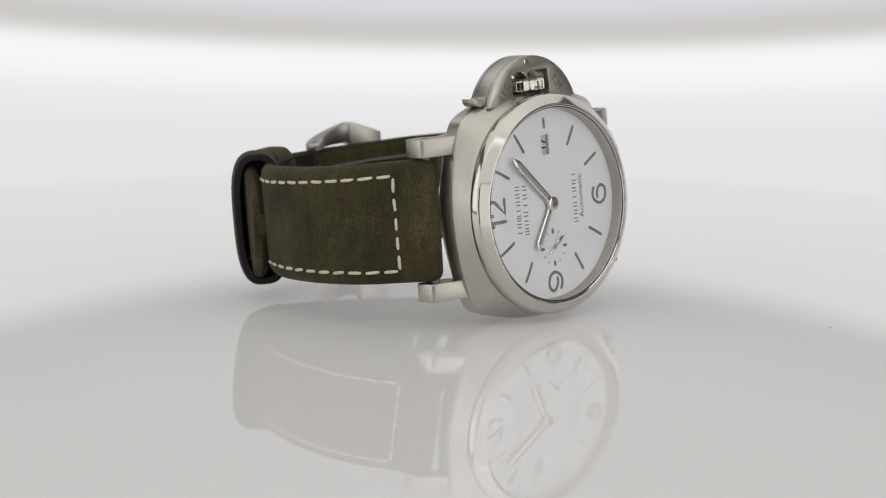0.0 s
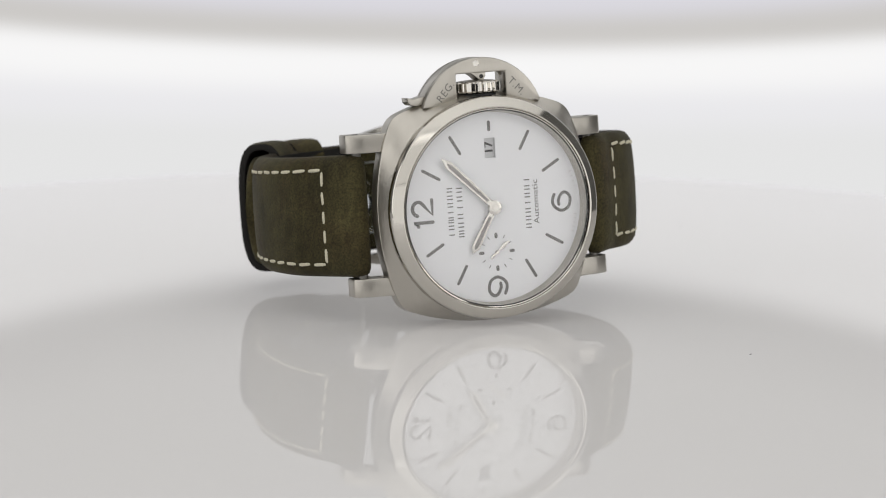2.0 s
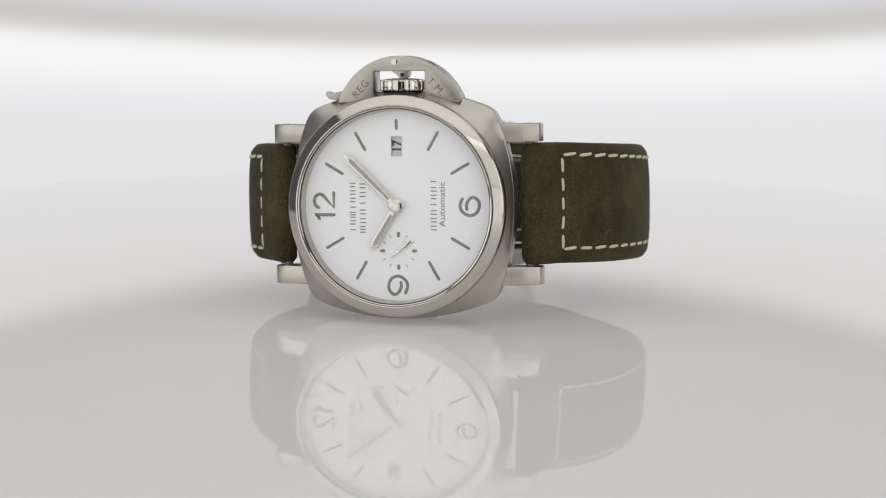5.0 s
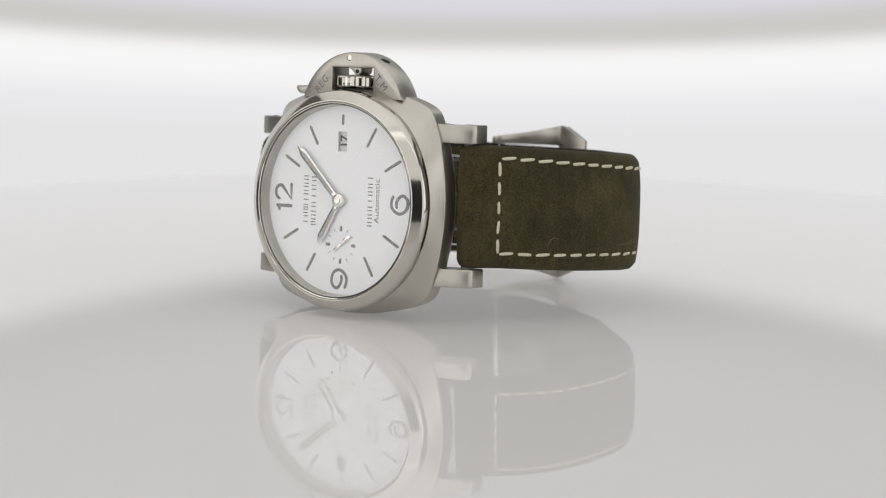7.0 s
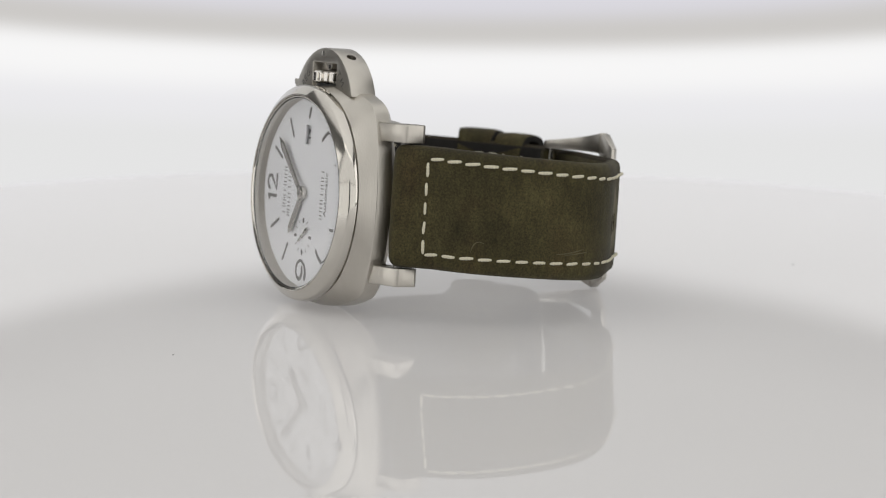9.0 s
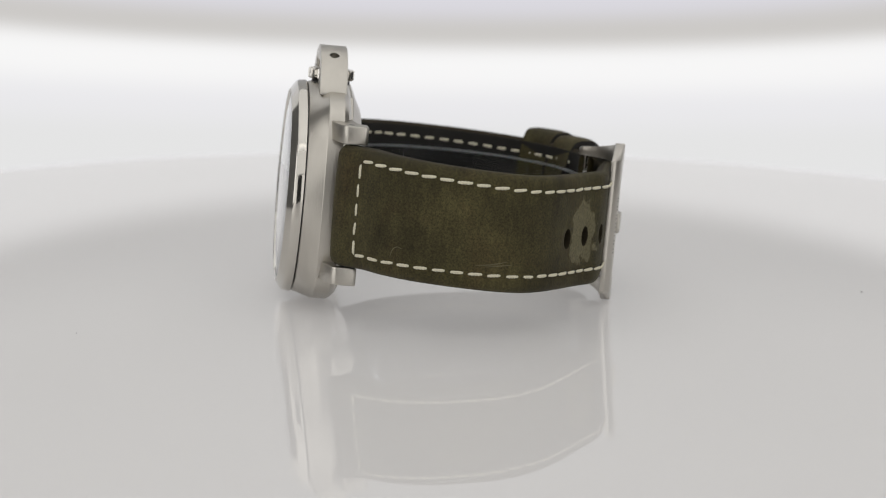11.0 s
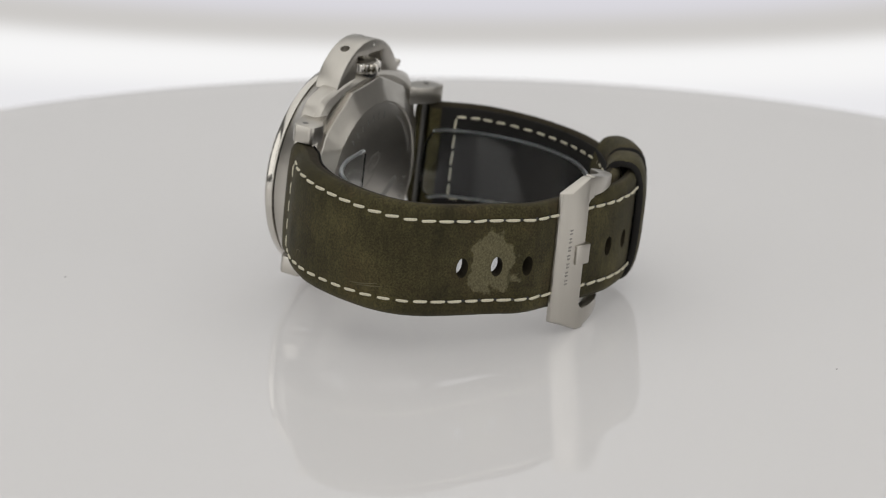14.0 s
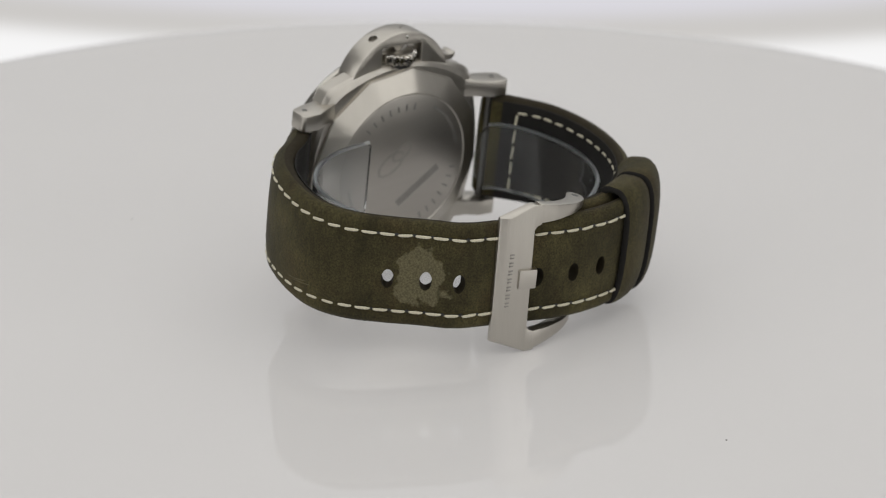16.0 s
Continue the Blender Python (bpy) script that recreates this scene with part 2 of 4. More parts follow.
def prism(polys, y0, y1, bevel=0.0, segments=2):
    """Extrude plane shapes in x, z (which share their border points) from y0 to y1."""
    bm = bmesh.new()
    seen = {}

    def vert(p):
        key = (round(p[0], 4), round(p[1], 4))
        if key not in seen:
            seen[key] = bm.verts.new((p[0], y0, p[1]))
        return seen[key]

    faces = [bm.faces.new([vert(p) for p in poly]) for poly in polys]
    out = bmesh.ops.extrude_face_region(bm, geom=faces)
    for v in out["geom"]:
        if isinstance(v, bmesh.types.BMVert):
            v.co.y = y1
    bmesh.ops.recalc_face_normals(bm, faces=bm.faces)
    if bevel:
        bevelled(bm, bevel, segments=segments)
    return bm


# ---- turntable ----
TABLE_R = 0.197
turntable = tagged(new("turntable"), "round glossy white acrylic turntable platter with an added glow", "turntable")
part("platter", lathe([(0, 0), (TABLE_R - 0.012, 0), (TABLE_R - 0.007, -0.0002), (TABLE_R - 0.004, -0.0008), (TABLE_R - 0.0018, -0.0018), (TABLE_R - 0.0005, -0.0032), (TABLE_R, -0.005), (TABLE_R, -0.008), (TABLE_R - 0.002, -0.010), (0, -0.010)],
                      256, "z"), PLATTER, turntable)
part("hub", lathe([(0, -0.010), (0.05, -0.010), (0.05, -0.03), (0.03, -0.045), (0, -0.045)], 64, "z"), WALL, turntable)
stand = tagged(new("turntable_stand"), "white column stand under the turntable", "stand")
part("column", lathe([(0, -0.035), (0.022, -0.04), (0.022, -0.235), (0.09, -0.245), (0.09, -0.25), (0, -0.25)], 64, "z"), WALL, stand)

# ---- the watch: millimetres, x from twelve to six o'clock, y back from the dial, z from nine to three ----
A = Vector((0.99621, 0.07580, 0.04266))
B = Vector((-0.07186, 0.99359, -0.08727))
C = Vector((-0.04900, 0.08388, 0.99527))
W = Matrix(((A.x, B.x, C.x, -0.45), (A.y, B.y, C.y, -30.9), (A.z, B.z, C.z, 23.0), (0, 0, 0, 1)))
MM = Matrix.Scale(0.001, 4) @ W

watch = tagged(new("wristwatch"), "steel wristwatch with white dial and olive leather strap on its edge", "watch")


def wpart(name, bm, material, parent=None, label="", auto=40):
    return part(name, bm, material, parent or watch, label, MM, auto)


def cushion_ring(bm, half, square, y, segs=240):
    """The case's outline at one depth: a circle (square 0) that goes over into a cushion of four bowed sides (square 1)."""
    ring = []
    big = 47.0
    for k in range(segs):
        a = 2 * math.pi * k / segs
        c, t = abs(math.cos(a)), abs(math.sin(a))
        off = big - half
        side = lambda u: -off * u + math.sqrt(big * big - off * off * (1 - u * u))
        r1, r2 = side(c), side(t)
        m = 44
        r = (r1 ** -m + r2 ** -m) ** (-1 / m)
        r = half + (r - half) * square
        ring.append(bm.verts.new((r * math.cos(a), y, r * math.sin(a))))
    return ring


def bridge(bm, rings):
    for p, q in zip(rings, rings[1:]):
        for k in range(len(p)):
            j = (k + 1) % len(p)
            bm.faces.new((p[k], p[j], q[j], q[k]))


# case middle
bm = bmesh.new()
rows = [(16.0, 0.0, 0.4), (21.3, 0.05, 0.4), (21.45, 0.10, 0.5), (21.75, 0.38, 1.6), (22.05, 0.68, 2.8), (22.30, 0.96, 4.0), (22.37, 0.99, 4.12), (22.4, 1.0, 4.3), (22.4, 1.0, 7.2),
        (22.33, 0.98, 7.38), (22.0, 0.82, 8.1), (21.6, 0.5, 8.7), (14.0, 0.0, 8.7)]
rings = [cushion_ring(bm, h, n, y) for h, n, y in rows]
bridge(bm, rings)
case = wpart("case", bm, STEEL, None, "brushed steel cushion case", 13)

# lugs, two on each side, each with its screw
for sx in (-1, 1):
    for sz in (-1, 1):
        shape = [(17.0, 3.8), (20.5, 4.9), (23.4, 5.6), (26.2, 6.6), (26.95, 7.4), (26.95, 11.0), (26.4, 11.6), (22.8, 11.5), (20.0, 9.8), (17.0, 8.7)]
        bm = bmesh.new()
        lo = [bm.verts.new((sx * x, y, sz * 12.2)) for x, y in shape]
        hi = [bm.verts.new((sx * x, y, sz * (16.2 if x < 20 else 15.8))) for x, y in shape]
        bm.faces.new(lo)
        bm.faces.new(hi)
        for k in range(len(lo)):
            j = (k + 1) % len(lo)
            bm.faces.new((lo[k], lo[j], hi[j], hi[k]))
        bmesh.ops.recalc_face_normals(bm, faces=bm.faces)
        bevelled(bm, 0.25)
        lug = wpart("lug", bm, STEEL, None)
        bm = lathe([(0, 0.03), (0.5, 0.03), (0.6, 0), (0.6, -0.3)], 24, "z")
        bm.transform(Matrix.Translation((sx * 24.6, 8.3, sz * 15.85)) @ Matrix.Diagonal((1, 1, sz, 1)))
        wpart("screw", bm, ENGRAVE, lug, "small dark flush screw")
    bm = lathe([(0, -12.2), (0.9, -12.2), (0.9, 12.2), (0, 12.2)], 24, "z")
    bm.transform(Matrix.Translation((sx * 24.6, 8.3, 0)))
    wpart("strap_bar", bm, ENGRAVE, None)

# bezel, gap, rehaut, crystal, dial
wpart("bezel_gap", lathe([(20.2, 0.2), (21.3, 0.2), (21.3, 0.5), (20.2, 0.5)], 128, closed=True), DARK)
bezel = wpart("bezel", lathe([(19.45, -2.4), (19.48, -2.80), (19.6, -2.90), (19.75, -2.88), (21.3, -1.79), (21.5, -1.60), (21.62, -1.3), (21.78, -0.05), (21.72, 0.15), (21.45, 0.22), (19.3, 0.22)],
                             192, closed=True), BEZEL, None, "polished steel bezel with a thin bright rim", 25)
wpart("bezel_rim", lathe([(19.05, -2.45), (19.12, -2.66), (19.3, -2.73), (19.42, -2.6), (19.42, -2.0), (19.05, -2.0)], 192, closed=True), POLISH, bezel)
wpart("crystal_gasket", lathe([(18.92, -2.5), (19.06, -2.5), (19.06, -1.9), (18.92, -1.9)], 192, closed=True), DARK, bezel)
wpart("rehaut", lathe([(18.35, 0.0), (18.85, -1.9), (19.35, -1.9), (19.35, 0.0)], 160, closed=True), STEEL, None, "polished inner flange round the dial")
DX, DZ0, DZ1, DR = 1.12, 9.65, 13.55, 18.5
da = math.acos(DX / DR)
round_arc = lambda a0, a1, n: [(DR * math.cos(t), DR * math.sin(t)) for t in np.linspace(a0, a1, n)]
dial_polys = [round_arc(-da, da, 48) + [(DX, DZ1), (DX, DZ0)],
              round_arc(math.pi - da, math.pi + da, 48) + [(-DX, DZ0), (-DX, DZ1)],
              round_arc(da, math.pi - da, 8) + [(-DX, DZ1), (DX, DZ1)],
              round_arc(math.pi + da, 2 * math.pi - da, 8) + [(DX, DZ0), (-DX, DZ0)]]
dial = wpart("dial", prism(dial_polys, 0.0, 0.4), DIAL, None, "flat matte white dial with grey markers")
crystal = wpart("crystal", lathe([(0, -3.05), (6, -3.03), (12, -2.94), (16, -2.8), (18.4, -2.62), (18.92, -2.45), (18.92, -1.9), (16, -2.08), (12, -2.22), (6, -2.3), (0, -2.32)], 96),
                CRYSTAL, None, "clear domed crystal")
crystal.visible_shadow = False


def spline(points, per=10):
    """Points along a smooth curve through the given ones."""
    pts = [Vector(p) for p in points]
    pts = [pts[0] * 2 - pts[1]] + pts + [pts[-1] * 2 - pts[-2]]
    out = []
    for i in range(1, len(pts) - 2):
        p0, p1, p2, p3 = pts[i - 1:i + 3]
        for k in range(per):
            t = k / per
            out.append(0.5 * ((2 * p1) + (p2 - p0) * t + (2 * p0 - 5 * p1 + 4 * p2 - p3) * t * t + (3 * p1 - p0 - 3 * p2 + p3) * t ** 3))
    out.append(pts[-2])
    return out


# dial coordinates: p towards three o'clock, q towards twelve; a point there is x = -q, z = p
def stroke(bm, pts, width, y0=-0.06, y1=0.02):
    """A flat rounded line through points (p, q) on the dial."""
    h = width / 2
    left, right = [], []
    n = len(pts)
    for i, (p, q) in enumerate(pts):
        a, b = pts[max(0, i - 1)], pts[min(n - 1, i + 1)]
        d = math.hypot(b[0] - a[0], b[1] - a[1]) or 1
        tx, ty = (b[0] - a[0]) / d, (b[1] - a[1]) / d
        left.append((p - ty * h, q + tx * h))
        right.append((p + ty * h, q - tx * h))
        ends = (tx, ty)
        if i == 0:
            first = (tx, ty)

    def cap(p, q, tx, ty):
        base = math.atan2(ty, tx)
        return [(p + h * math.cos(base + a), q + h * math.sin(base + a)) for a in (1.05, 0.52, 0, -0.52, -1.05)]

    loop = left + cap(*pts[-1], *ends) + right[::-1] + cap(*pts[0], -first[0], -first[1])
    k = len(left)
    m = len(loop)
    top = [bm.verts.new((-q, y0, p)) for p, q in loop]
    bot = [bm.verts.new((-q, y1, p)) for p, q in loop]
    for i in range(m):
        j = (i + 1) % m
        bm.faces.new((top[i], top[j], bot[j], bot[i]))
    for i in range(n - 1):
        a, b = i, i + 1
        c, d = k + 5 + (n - 1 - b), k + 5 + (n - 1 - a)
        bm.faces.new((top[a], top[b], top[c], top[d]))
    bm.faces.new([top[n - 1], *top[k:k + 5], top[k + 5]])
    bm.faces.new([top[2 * n + 4], *top[2 * n + 5:2 * n + 10], top[0]])


def arc(cx, cy, rx, ry, a0, a1, n=18):
    return [(cx + rx * math.cos(radians(a0 + (a1 - a0) * k / n)), cy + ry * math.sin(radians(a0 + (a1 - a0) * k / n))) for k in range(n + 1)]


def dial_mark(name, lines, width, material=MARK, label="", y0=-0.06):
    bm = bmesh.new()
    for pts in lines:
        stroke(bm, pts, width, y0)
    return wpart(name, bm, material, dial, label)


for hour in (1, 2, 4, 5, 7, 8, 10, 11):
    a = radians(90 - 30 * hour)
    dial_mark("hour_marker", [[(r * math.cos(a), r * math.sin(a)) for r in (12.65, 16.35)]], 0.58)
dial_mark("hour_marker", [[(15.1, 0), (16.55, 0)]], 0.6)
NUM = 0.66
dial_mark("numeral", [[(-2.45, 15.7), (-1.75, 16.55), (-1.75, 12.75)],
                      arc(0.95, 15.5, 1.35, 1.2, 165, -20, 14) + [(1.6, 14.5), (-0.35, 12.75), (2.55, 12.75)]], NUM, MARK, "grey numeral twelve")
curl = [(-0.5, 0.6), (0.35, 0.65), (1.4, 0.1), (1.8, -0.75), (1.2, -1.6), (0.3, -1.85), (-1.1, -1.4), (-1.75, -0.1), (-1.3, 1.1), (-0.5, 1.8), (0.5, 1.9), (1.5, 1.5)]


def curl_line(p, q, sign):
    """The open spiral of the six; turned half round it is the nine."""
    return [(p + sign * v.x, q + sign * v.y) for v in spline([(a, b) for a, b in curl], 4)]


dial_mark("numeral", [curl_line(-0.1, -14.5, 1)], 0.6, MARK, "grey numeral six")
dial_mark("numeral", [curl_line(-15.4, 0.0, -1)], 0.6, MARK, "grey numeral nine")


def letters(text, size, m, material, name, parent, label="", depth=0.03, spacing=1.0, bold=0.0):
    """Words in the built-in font, made into a mesh; m places the plane of writing in the watch's space."""
    cu = bpy.data.curves.new("text", "FONT")
    cu.body, cu.size, cu.align_x, cu.align_y, cu.extrude, cu.space_character = text, size, "CENTER", "CENTER", depth, spacing
    cu.resolution_u, cu.offset = 3, bold
    tmp = bpy.data.objects.new("text", cu)
    me = bpy.data.meshes.new_from_object(tmp)
    bpy.data.objects.remove(tmp)
    me.transform(MM @ m)
    me.materials.clear()
    me.materials.append(material)
    me.name = name
    ob = new(name, me)
    ob.parent = parent
    return tagged(ob, label) if label else ob


def on_dial(p, q, y=-0.02, sx=1.0):
    """Writing on the dial: its right is towards three o'clock, its top towards twelve."""
    return Matrix(((0, -1, 0, -q), (0, 0, -1, y), (sx, 0, 0, p), (0, 0, 0, 1)))


def word_bars(name, q, p0, p1, strokes, cap, y=-0.03, thin=0.22):
    """A line of unlettered writing: for each letter one, two or three thin plain bars."""
    step = (p1 - p0) / len(strokes)
    for k, n in enumerate(strokes):
        bm = bmesh.new()
        for f in {1: (0.38,), 2: (0.14, 0.58), 3: (0.04, 0.36, 0.68)}[n]:
            a = p0 + (k + f) * step
            box(bm, -q - cap / 2, -q + cap / 2, y, 0.02, a, a + thin)
        wpart(name, bm, PRINT, dial)


word_bars("print_line", 8.95, -5.3, 4.9, (1, 2, 3, 1, 2, 2, 2), 1.15)
word_bars("print_line", 6.95, -5.3, 4.9, (3, 2, 2, 1, 2, 2), 1.15)
word_bars("print_line", -7.3, -4.9, 5.6, (2, 2, 2, 1, 2, 2, 1), 1.15)
letters("Automatic", 1.62, on_dial(0.35, -9.05, sx=1.25), PRINT, "print_line", dial, "grey printed word Automatic", spacing=1.02)
for a0, a1, n in ((-110, -99, 5), (-81, -71, 4)):
    bm = bmesh.new()
    for k in range(n):
        a = radians(a0 + (a1 - a0) * k / (n - 1))
        ca, sa = math.cos(a), math.sin(a)
        stroke(bm, [(17.35 * ca, 17.35 * sa), (17.65 * ca, 17.65 * sa)], 0.16, -0.03)
    wpart("print_line", bm, FAINT, dial)

# date window
bm = bmesh.new()
box(bm, -1.6, 1.6, 0.66, 0.8, 9.0, 14.2)
window = wpart("date_window", bm, DATE, dial, "recessed grey date window")
letters("17", 2.45, on_dial(11.6, 0.0, 0.64), BLACK, "date_number", window, "black date number 17", bold=0.07)

# small seconds
SUB = (-8.75, -0.2)
for k in range(12):
    a = radians(30 * k)
    ca, sa = math.cos(a), math.sin(a)
    if k % 3 == 0:
        dial_mark("seconds_marker", [[(SUB[0] + r * ca, SUB[1] + r * sa) for r in (2.95, 3.45)]], 0.62)
    else:
        dial_mark("seconds_tick", [[(SUB[0] + r * ca, SUB[1] + r * sa) for r in (2.95, 3.55)]], 0.13)


def blade(points, y0, y1, bevel=0.08):
    """A clock hand: an outline of (along, across), to be turned and set on its post."""
    bm = bmesh.new()
    lo = [bm.verts.new((a, y0, c)) for a, c in points]
    hi = [bm.verts.new((a, y1, c)) for a, c in points]
    bm.faces.new(lo)
    bm.faces.new(hi)
    for k in range(len(lo)):
        j = (k + 1) % len(lo)
        bm.faces.new((lo[k], lo[j], hi[j], hi[k]))
    bmesh.ops.recalc_face_normals(bm, faces=bm.faces)
    if bevel:
        bevelled(bm, bevel, 30, 2)
    return bm


def clock_hand(name, tip, length, half, y):
    """A sword-shaped hand that points from the centre towards tip (x, z), with a lume strip let into it."""
    a = math.atan2(tip[1], tip[0])
    turn = Matrix.Rotation(-a, 4, "Y")
    bm = blade([(-0.4, -0.9), (1.4, -half * 0.75), (length * 0.86, -half), (length, 0), (length * 0.86, half), (1.4, half * 0.75), (-0.4, 0.9)], y, y + 0.22, 0.04)
    bm.transform(turn)
    ob = wpart(name, bm, POLISH, None, "polished steel sword hand with a pale strip")
    bm = blade([(2.0, -half * 0.36), (length * 0.83, -half * 0.50), (length * 0.9, 0), (length * 0.83, half * 0.50), (2.0, half * 0.36)], y - 0.02, y + 0.1, 0)
    bm.transform(turn)
    wpart("lume_strip", bm, LUME, ob)
    return ob


clock_hand("hour_pointer", (-5.1, -8.6), 10.1, 0.84, -0.75)
clock_hand("minute_pointer", (-10.65, 10.4), 14.9, 0.82, -1.10)
wpart("centre_post", lathe([(0, -1.32), (0.55, -1.32), (0.62, -1.25), (0.62, -1.14), (1.25, -1.14), (1.38, -1.05), (1.38, -0.5), (0.9, -0.45), (0.9, 0)], 48), POLISH, None, "polished round centre post")
a = math.atan2(2.3, 2.9)
bm = blade([(-1.9, -0.16), (-1.2, -0.3), (-0.7, -0.16), (0.6, -0.16), (1.9, -0.52), (3.4, 0), (1.9, 0.52), (0.6, 0.16), (-0.7, 0.16), (-1.2, 0.3), (-1.9, 0.16)], -0.42, -0.30, 0.03)
bm.transform(Matrix.Translation((0.2, 0, -8.75)) @ Matrix.Rotation(-a, 4, "Y"))
seconds = wpart("seconds_pointer", bm, POLISH, None, "small polished seconds hand")
bm = lathe([(0, -0.55), (0.3, -0.55), (0.36, -0.42), (0.36, 0)], 24)
bm.transform(Matrix.Translation((0.2, 0, -8.75)))
wpart("hub", bm, POLISH, seconds)

# crown guard
GR, GZ, GX, GTOP = 13.0, 16.2, 5.15, 26.2
ang = lambda x: math.acos(x / GR)
left = [(GR * math.cos(t), GZ + GR * math.sin(t)) for t in np.linspace(math.pi - 0.30, ang(-GX), 14)]
mid = [(GR * math.cos(t), GZ + GR * math.sin(t)) for t in np.linspace(ang(-GX), ang(GX), 12)]
right = [(GR * math.cos(t), GZ + GR * math.sin(t)) for t in np.linspace(ang(GX), 0.30, 14)]
polys = [left + [(-GX, GTOP), (-GX, 20.2)], mid + [(GX, GTOP), (-GX, GTOP)], right + [(GX, 20.2), (GX, GTOP)]]
guard = wpart("crown_guard", prism(polys, 2.25, 7.75, 0.28), STEEL, None, "half-round brushed steel crown guard with a square window", 45)
for x, z, r, ny in ((-0.9, 28.05, 0.62, 2.25), (-0.9, 28.05, 0.45, 7.75)):
    s = -1 if ny < 5 else 1
    bm = lathe([(0, 0.03 * s), (r * 0.8, 0.03 * s), (r, 0.0), (r, -0.3 * s)], 24)
    bm.transform(Matrix.Translation((x, ny, z)))
    wpart("pin", bm, POLISH, guard, "round polished pin end")
def carve(ob, bm, m=None):
    """Cut the closed shape bm out of a part."""
    if m is not None:
        bm.transform(m)
    bm.transform(MM)
    bmesh.ops.recalc_face_normals(bm, faces=bm.faces)
    me = bpy.data.meshes.new("cutter")
    bm.to_mesh(me)
    bm.free()
    tool = new("cutter", me)
    mod = ob.modifiers.new("carve", "BOOLEAN")
    mod.operation, mod.solver, mod.object = "DIFFERENCE", "EXACT", tool
    bpy.context.view_layer.update()
    out = bpy.data.meshes.new_from_object(ob.evaluated_get(bpy.context.evaluated_depsgraph_get()))
    ob.modifiers.clear()
    bpy.data.objects.remove(tool)
    name = ob.data.name
    ob.data = out
    out.name = name
    smooth(out, 40)


# a bore in the rounded flank and a small one on the crest
for dx, dz, r, deep in ((6.1, 11.55, 1.0, 2.3), (-0.9, 12.9, 0.32, 0.8)):
    d = Vector((dx, 0, dz)).normalized()
    rot = Vector((0, 0, 1)).rotation_difference(d).to_matrix().to_4x4()
    carve(guard, lathe([(0, 1.0), (r * 1.0, 1.0), (r, 0.02), (r, -deep), (0, -deep - r * 0.7)], 32, "z"), Matrix.Translation(Vector((0, 5.0, GZ)) + d * GR) @ rot)


def guard_text(text, deg, size=2.1):
    """Engraved words on the guard's front, upright along its curve."""
    t = radians(deg)
    r = 10.1
    x, z = r * math.cos(t), GZ + r * math.sin(t)
    e = t - math.pi / 2
    ca, sa = math.cos(e), math.sin(e)
    m = Matrix(((ca, -sa, 0, x), (0, 0, -1, 2.24), (sa, ca, 0, z), (0, 0, 0, 1)))
    letters(text, size, m, ENGRAVE, "engraving", guard, "engraved letters " + text, 0.015, 1.1)


guard_text("REG.", 138)
guard_text("T.M.", 43)

# crown: fluted wheel on a short stem, and the lever that locks it
bm = bmesh.new()
N = 120
prof = []
for k in range(N):
    a = 2 * math.pi * k / N
    prof.append(4.4 + 0.30 * min(1, max(-1, 2.0 * math.cos(a * 20))))
lay = [(-0.9, 22.25), (-0.15, 22.4), (0, 22.65), (0, 24.2), (-0.15, 24.4), (-0.55, 24.52)]
rings = [[bm.verts.new(((prof[k] + o) * math.cos(2 * math.pi * k / N), 5.1 + (prof[k] + o) * math.sin(2 * math.pi * k / N), z)) for k in range(N)] for o, z in lay]
bridge(bm, rings)
bm.faces.new(rings[0])
bm.faces.new(rings[-1])
crown = wpart("crown", bm, POLISH, None, "fluted polished steel crown", 30)
bm = lathe([(0, 20.5), (2.3, 20.5), (2.3, 22.2), (1.9, 22.75), (0, 22.75)], 32, "z")
bm.transform(Matrix.Translation((0, 5.1, 0)))
wpart("stem", bm, POLISH, crown)
bm = lathe([(3.7, 24.3), (3.7, 24.54), (3.4, 24.62), (1.6, 24.78), (0, 24.82)], 48, "z")
bm.transform(Matrix.Translation((0, 5.1, 0)))
wpart("cap", bm, STEEL, crown, "flat satin top of the crown")
bm = lathe([(0, 21.4), (3.9, 21.4), (3.9, 22.05), (0, 22.05)], 48, "z")
bm.transform(Matrix.Translation((0, 5.1, 0)))
wpart("gasket", bm, DARK, crown, "black rubber gasket")
lever = wpart("locking_lever", prism([[(-2.0, 26.4), (1.5, 26.4), (1.4, 25.5), (1.1, 24.95), (0.5, 24.7), (-0.1, 24.85), (-0.6, 25.4)]], 3.2, 6.8, 0.12), STEEL, None, "steel locking lever of the crown guard")
bm = lathe([(0, 3.16), (0.42, 3.16), (0.42, 3.3)], 20)
bm.transform(Matrix.Translation((0.5, 0, 25.45)))
wpart("pivot", bm, DARK, lever)
tab = [(-12.0, 20.9), (-13.2, 20.6), (-14.4, 20.8), (-15.0, 21.4), (-15.1, 22.3), (-14.6, 22.2), (-13.9, 21.9), (-12.6, 22.2), (-11.6, 22.4)]
wpart("tab", prism([tab], 3.3, 6.7, 0.12), STEEL, lever)
